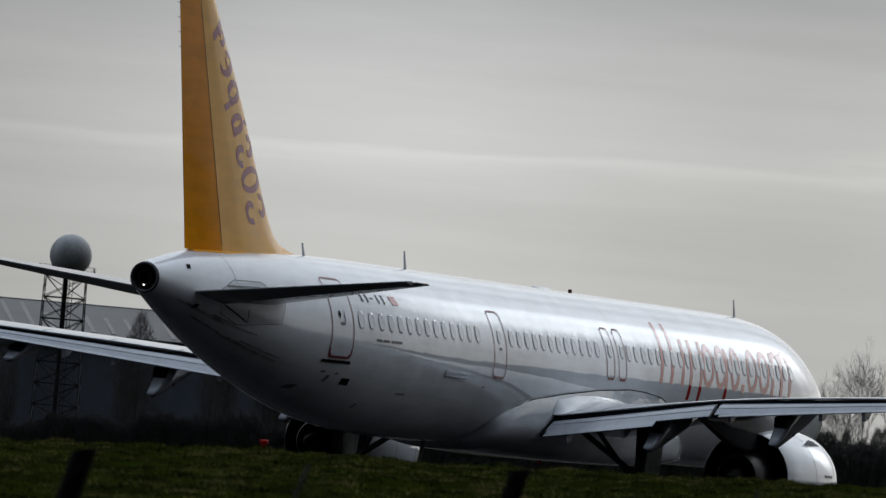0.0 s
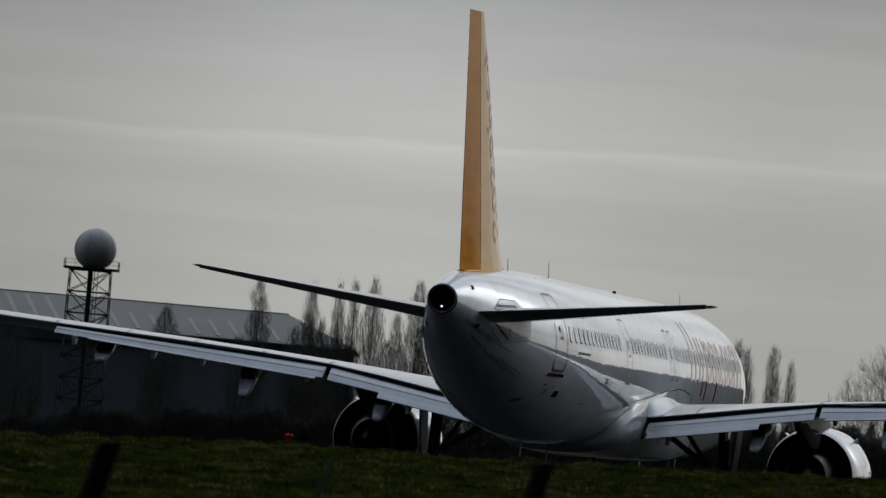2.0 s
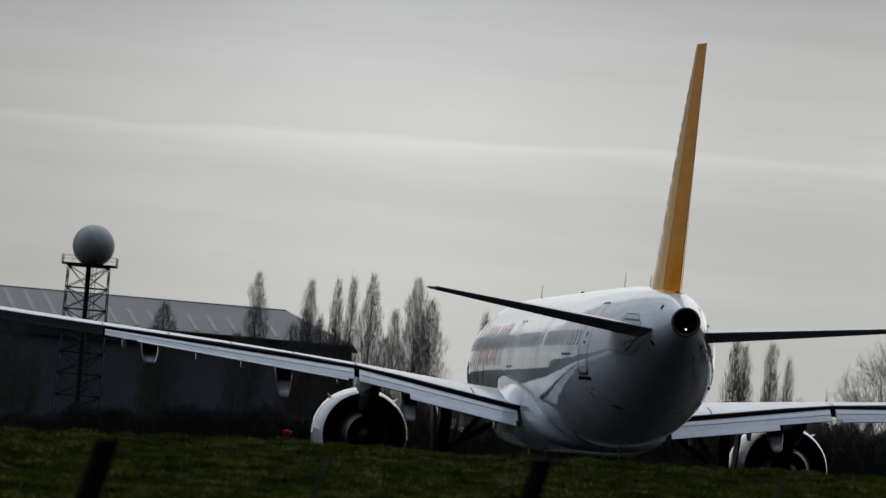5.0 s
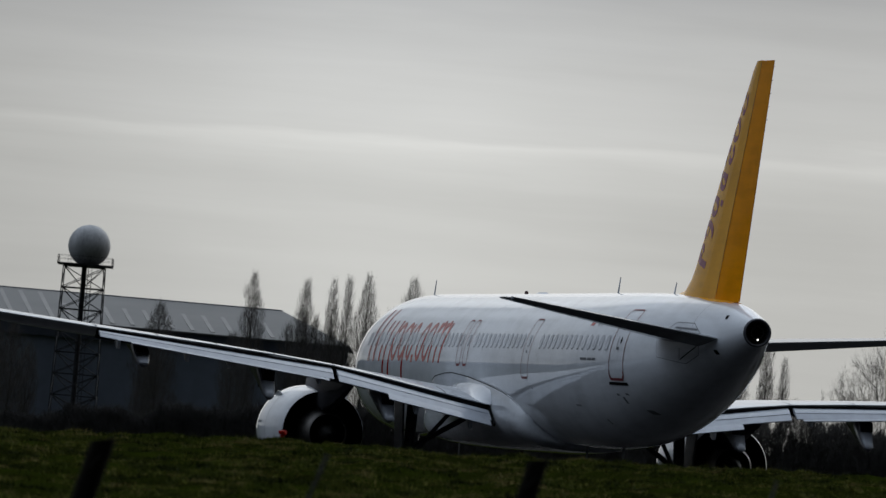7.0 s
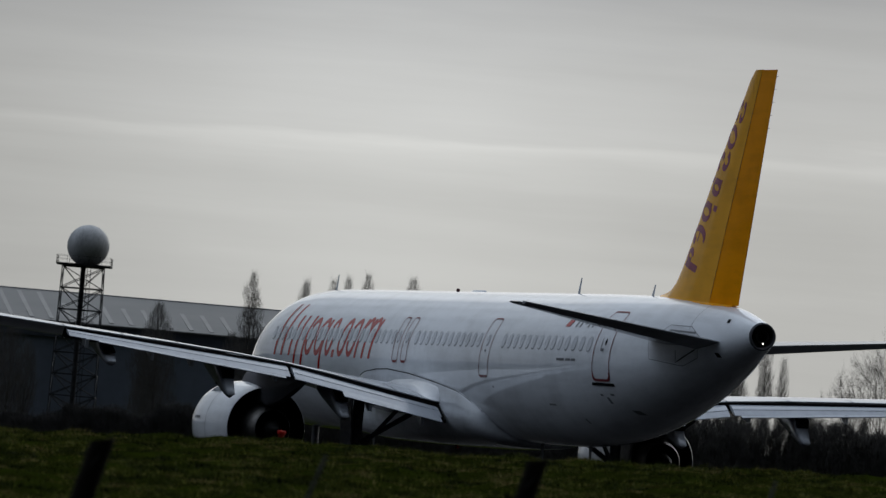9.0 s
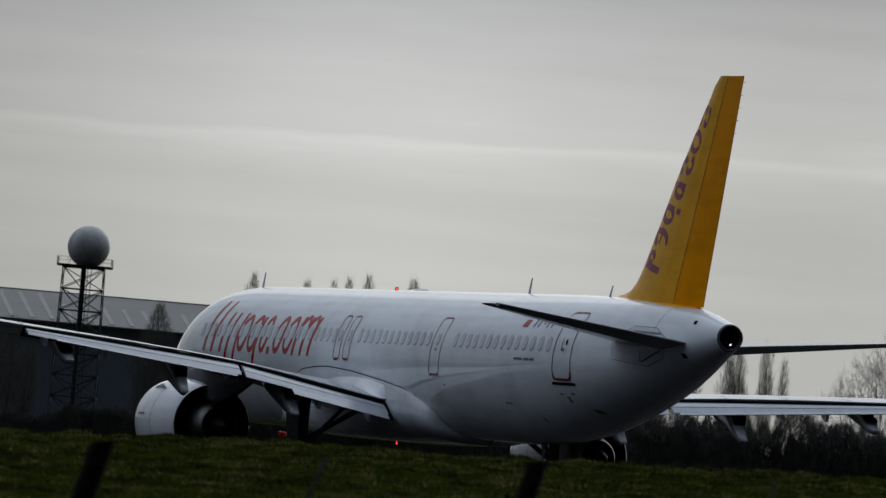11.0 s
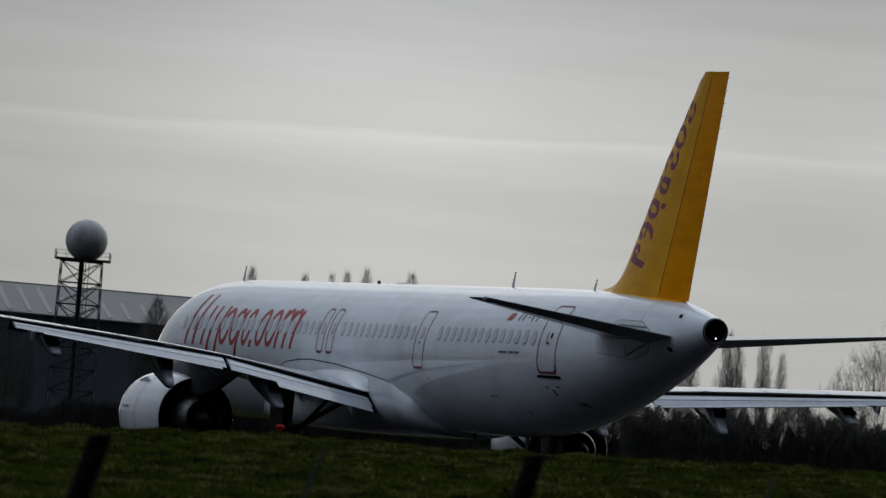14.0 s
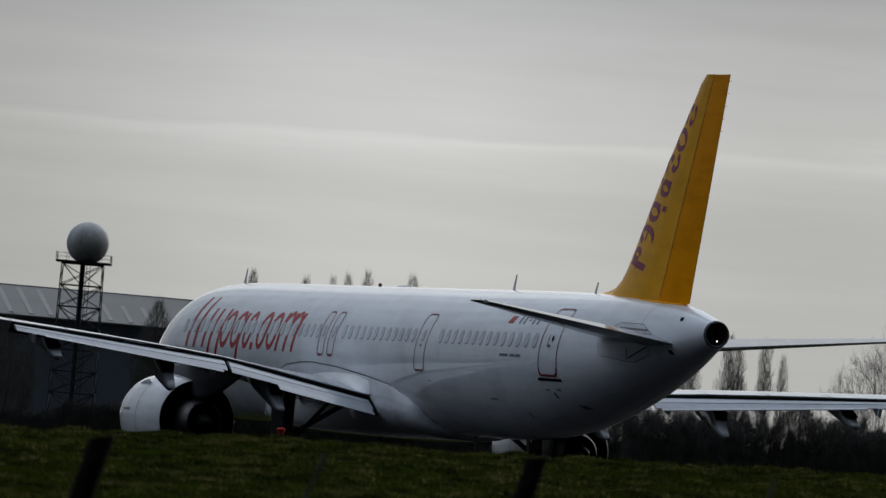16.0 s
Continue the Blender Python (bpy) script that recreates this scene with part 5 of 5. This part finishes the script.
def build_tree(x, y, height, width, seed, kind, label, mesh=None):
    tree = thing("poplar" if kind == "poplar" else "tree", label, "tree", pose(x, y, -0.05, 0, 0, (seed * 77) % 360), group="bare trees behind the field")
    bm = bmesh.new()
    pts = [(0, 0.22), (0.3, 0.14), (0.55, 0.06), (0.9, 0.012)] if kind == "poplar" else [(0, 0.4), (0.2, 0.3), (0.36, 0.16)]
    s = height / 18
    loft(bm, [[Vector((r * s * math.cos(2 * math.pi * i / 8) + 0.12 * math.sin(u * 7 + seed), r * s * math.sin(2 * math.pi * i / 8), u * height)) for i in range(8)] for u, r in pts])
    part("trunk", bm, BARK, tree)
    me = mesh or twig_mesh("crown", height, width, seed, kind)
    ob = new("crown", me)
    ob.parent = tree
    return tree


def hedge(name, label, x0, x1, y, h0, h1, seed, deep=8.0, count=26000, mat=None, core=0.72):
    """A dark tangle of winter scrub: many short twigs heaped up along a line."""
    rnd = random.Random(seed)
    verts, faces = [], []
    for _ in range(count):
        x = x0 + (x1 - x0) * rnd.random()
        u = (x - x0) / (x1 - x0)
        top = (h0 + (h1 - h0) * u) * (0.80 + 0.32 * noise.noise(Vector((x * 0.22, seed, 0))) + 0.16 * noise.noise(Vector((x * 0.9, seed, 3))))
        z = top * (rnd.random() ** 0.75)
        yy = y + (rnd.random() - 0.5) * deep * (1 - 0.6 * z / max(0.1, top))
        a, b = rnd.random() * 6.283, rnd.random()
        ln = 0.3 + 0.9 * rnd.random()
        d = Vector((math.cos(a) * 0.6, math.sin(a) * 0.6, 0.4 + b)).normalized() * ln
        w = Vector((-d.y - 0.3, d.x, 0.2)).normalized() * (0.008 + 0.022 * rnd.random())
        p = Vector((x, yy, z))
        i = len(verts)
        verts += [tuple(p - w), tuple(p + w), tuple(p + d + w * 0.3), tuple(p + d - w * 0.3)]
        faces.append((i, i + 1, i + 2, i + 3))
    # a closed core, added so that no light comes through low down
    n = 320
    for k in range(n + 1):
        u = k / n
        x = x0 + (x1 - x0) * u
        top = (h0 + (h1 - h0) * u) * core * (1.0 + 0.40 * noise.noise(Vector((x * 0.22, seed, 0))) + 0.30 * noise.noise(Vector((x * 1.3, seed, 3))) + 0.16 * (rnd.random() - 0.5))
        verts += [(x, y - 1.5, -0.2), (x, y, top), (x, y + 1.5, -0.2)]
        if k:
            i = len(verts) - 6
            faces += [(i, i + 1, i + 4, i + 3), (i + 1, i + 2, i + 5, i + 4)]
    me = bpy.data.meshes.new(name)
    me.from_pydata(verts, [], faces)
    me.materials.append(mat or HEDGE)
    tagged(new(name, me), label, "hedge", kind="stuff")


def build_background():
    build_radar_tower()
    build_hangar()
    k = 1.1
    tall = "tall narrow bare poplar in winter"
    # x and top at one kilometre, crown width
    for i, (x, z, w) in enumerate(((-21.63, 21.5, 3.0), (-15.44, 21.2, 2.8), (-12.37, 21.6, 2.1), (-10.54, 22.0, 2.0), (-8.27, 22.5, 3.2), (-5.4, 18.5, 2.6), (-2.95, 22.3, 4.0), (-1.3, 20.0, 4.2), (5.2, 19.1, 2.4), (7.1, 18.3, 2.0), (29.0, 18.0, 2.4), (30.5, 17.8, 2.0), (34.6, 18.6, 2.6), (35.9, 17.8, 2.2), (39.04, 18.4, 2.4), (40.9, 16.8, 1.5))):
        build_tree(x * k, 1000 * k + 3 * (i % 3), z * k, w * k * 1.05, 11 + i, "poplar", tall)
    for i, (x, z, w) in enumerate(((-32.3, 17.0, 5.2), (-33.6, 14.0, 4.0), (-49.6, 14.0, 3.6), (-51.8, 13.4, 4.0), (-47.9, 11.5, 2.6), (-24.0, 14.5, 3.4), (-17.6, 16.2, 3.2), (-6.6, 15.5, 3.0), (-13.6, 14.8, 2.8), (-16.2, 18.2, 2.8), (-14.6, 17.4, 3.0), (-12.6, 16.3, 3.2), (-11.2, 15.2, 3.0))):
        build_tree(x * 1.06, 1060 + 4 * i, z * 1.06, w * 1.06, 40 + i, "poplar", "dense bare upright tree in winter")
    for i, (x, z, w) in enumerate(((49.4, 17.4, 8.0), (45.4, 14.0, 5.5), (53.0, 22.0, 12.5), (57.5, 20.0, 10.0), (23.0, 12.0, 6.0))):
        build_tree(x * 1.05, 1050 + 4 * i, z * 1.05, w * 1.05, 60 + i, "open", "bare spreading tree with fine twigs in winter")
    scrub = "dark bare scrub along the far edge of the field"
    hedge("scrub", scrub, -80, -41, 1010, 2.2, 3.4, 3, count=60000, core=0.5)
    hedge("scrub", scrub, -43, -5, 1011, 4.8, 8.0, 8, count=80000, core=0.5)
    hedge("scrub", scrub, -8, 38, 1012, 8.9, 10.8, 4, count=120000, mat=SCRUB, core=0.55)
    hedge("scrub", scrub, 23, 75, 1008, 10.8, 11.8, 5, count=130000, mat=SCRUB, core=0.55)
    hedge("scrub", scrub, 45, 76, 1015, 11.2, 12.0, 12, count=80000, mat=SCRUB, core=0.55)


def build_unseen_woods():
    """An unseen treeline added all round to darken reflections; the stretch ahead is open to the hangar and the
    poplars.
    """
    rnd = random.Random(9)
    verts, faces = [], []
    n = 900
    for k in range(n):
        a = radians(8 + 344 * k / n)
        r = 900 + 60 * noise.noise(Vector((math.cos(a) * 6, math.sin(a) * 6, 0)))
        h = 13 + 5 * noise.noise(Vector((math.cos(a) * 30, math.sin(a) * 30, 2))) + rnd.random() * 3
        c = Vector((math.sin(a) * r, math.cos(a) * r, 0))
        t = Vector((math.cos(a), -math.sin(a), 0))
        o = Vector((math.sin(a), math.cos(a), 0))
        i = len(verts)
        w = 5.5
        for dz, ww, dd in ((-0.5, 1.0, 0), (0.45 * h, 1.05, 0.8), (0.85 * h, 0.7, 0.6), (h, 0.15, 0.2)):
            verts += [tuple(c - t * w * ww + Vector((0, 0, dz))), tuple(c - o * (2 + dd * 3) + Vector((0, 0, dz + rnd.random()))), tuple(c + t * w * ww + Vector((0, 0, dz))), tuple(c + o * (2 + dd * 3) + Vector((0, 0, dz)))]
        for lv in range(3):
            for e in range(4):
                f = (e + 1) % 4
                faces.append((i + lv * 4 + e, i + lv * 4 + f, i + lv * 4 + 4 + f, i + lv * 4 + 4 + e))
        faces.append((i + 12, i + 13, i + 14, i + 15))
    me = bpy.data.meshes.new("unseen_woods")
    me.from_pydata(verts, [], faces)
    me.materials.append(HEDGE)
    tagged(new("unseen_woods", me), "unseen dark treeline added to darken reflections", "woods", kind="stuff")


build_background()
build_unseen_woods()


# ---------------------------------------------------------------- the near fence and the marker on the bank
def build_post(x, y, top, width, lean, seed, rod=False):
    z0 = ground_height(x, y) - 0.3
    x -= (top - z0) * math.tan(radians(lean))      # x and top name the upper end
    name = "fence_rod" if rod else "fence_post"
    post = thing(name, "thin rusty leaning fence rod" if rod else "weathered dark timber fence post, leaning", "fence post", pose(x, y, z0, 0, lean, 0), group="posts of the old fence")
    rnd = random.Random(seed)
    h = (top - z0) / math.cos(radians(lean))
    bm = bmesh.new()
    rings = []
    for k in range(7):
        u = k / 6
        r = width / 2 * (1.05 - 0.1 * u)
        rings.append([Vector((r * math.copysign(abs(math.cos(a)) ** 0.6, math.cos(a)) + rnd.gauss(0, width * 0.015), r * math.copysign(abs(math.sin(a)) ** 0.6, math.sin(a)), h * u + (width * 0.25 * math.cos(a) if k == 6 and not rod else 0))) for a in [2 * math.pi * i / 12 for i in range(12)]])
    loft(bm, rings)
    part("shaft", bm, ROD if rod else POST, post, auto=40)
    if not rod:
        for u in (0.45, 0.72, 0.93):
            bm = bmesh.new()
            tube(bm, (-0.012, -width * 0.52, h * u - 0.03), (0.012, -width * 0.56, h * u + 0.03), 0.005, n=5)
            part("staple", bm, WIRE, post)


build_post(-1.315, 35, 1.04, 0.095, 15.0, 1)
build_post(0.465, 35, 1.105, 0.085, 15.0, 2)
build_post(-0.40, 35, 1.055, 0.018, 19.0, 3, rod=True)
build_post(1.44, 35, 1.10, 0.016, 14.0, 4, rod=True)


def build_marker():
    x, y = -1.671, 99.0
    mk = thing("field_marker", "small faded red plastic marker standing in the grass", "marker", pose(x, y, 1.25))
    ring = lambda zz, r, n: [Vector((r * math.cos(2 * math.pi * i / n), r * math.sin(2 * math.pi * i / n), zz)) for i in range(n)]
    bm = bmesh.new()
    loft(bm, [ring(zz, r, 12) for zz, r in ((-0.16, 0.030), (-0.01, 0.028), (0.0, 0.026))])
    part("stem", bm, MARKER_RED, mk)
    bm = bmesh.new()
    loft(bm, [ring(zz, r, 14) for zz, r in ((-0.002, 0.030), (0.006, 0.046), (0.036, 0.050), (0.046, 0.044), (0.050, 0.018))])
    part("cap", bm, MARKER_RED, mk)
    bm = bmesh.new()
    loft(bm, [ring(zz, r, 12) for zz, r in ((-0.050, 0.0285), (-0.050, 0.034), (-0.032, 0.034), (-0.032, 0.0285))], caps=False)
    part("band", bm, RUBBER, mk, "dark band round the stem")


build_marker()


# ---------------------------------------------------------------- what moves
def motions():
    # the elevators rest a little up, then swing down at the end
    for sign, (_, elevator, base) in ((1, tail_left), (1, tail_right)):
        walk(elevator, [(t, base @ pose(0, 0, 0, 0, sign * a, 0)) for t, a in ((0.0, 3.5), (15.6, 3.5), (15.8, 2.0), (16.0, -2.0))])
    # the beacon hoods turn once in 1.0987 s; their slot faces back along the line of sight as the lamps flash
    for hood, at in HOODS:
        walk(hood, [(0.15 * k, pose(at.x, at.y, at.z, 0, 0, 360 * (0.15 * k - 14.3) / 1.0987 + 160)) for k in range(107)])
    walk(airliner, [(t, pose(x, y, 0.0, 0, 0, heading)) for t, x, y, heading in AIRLINER_ROWS])


motions()
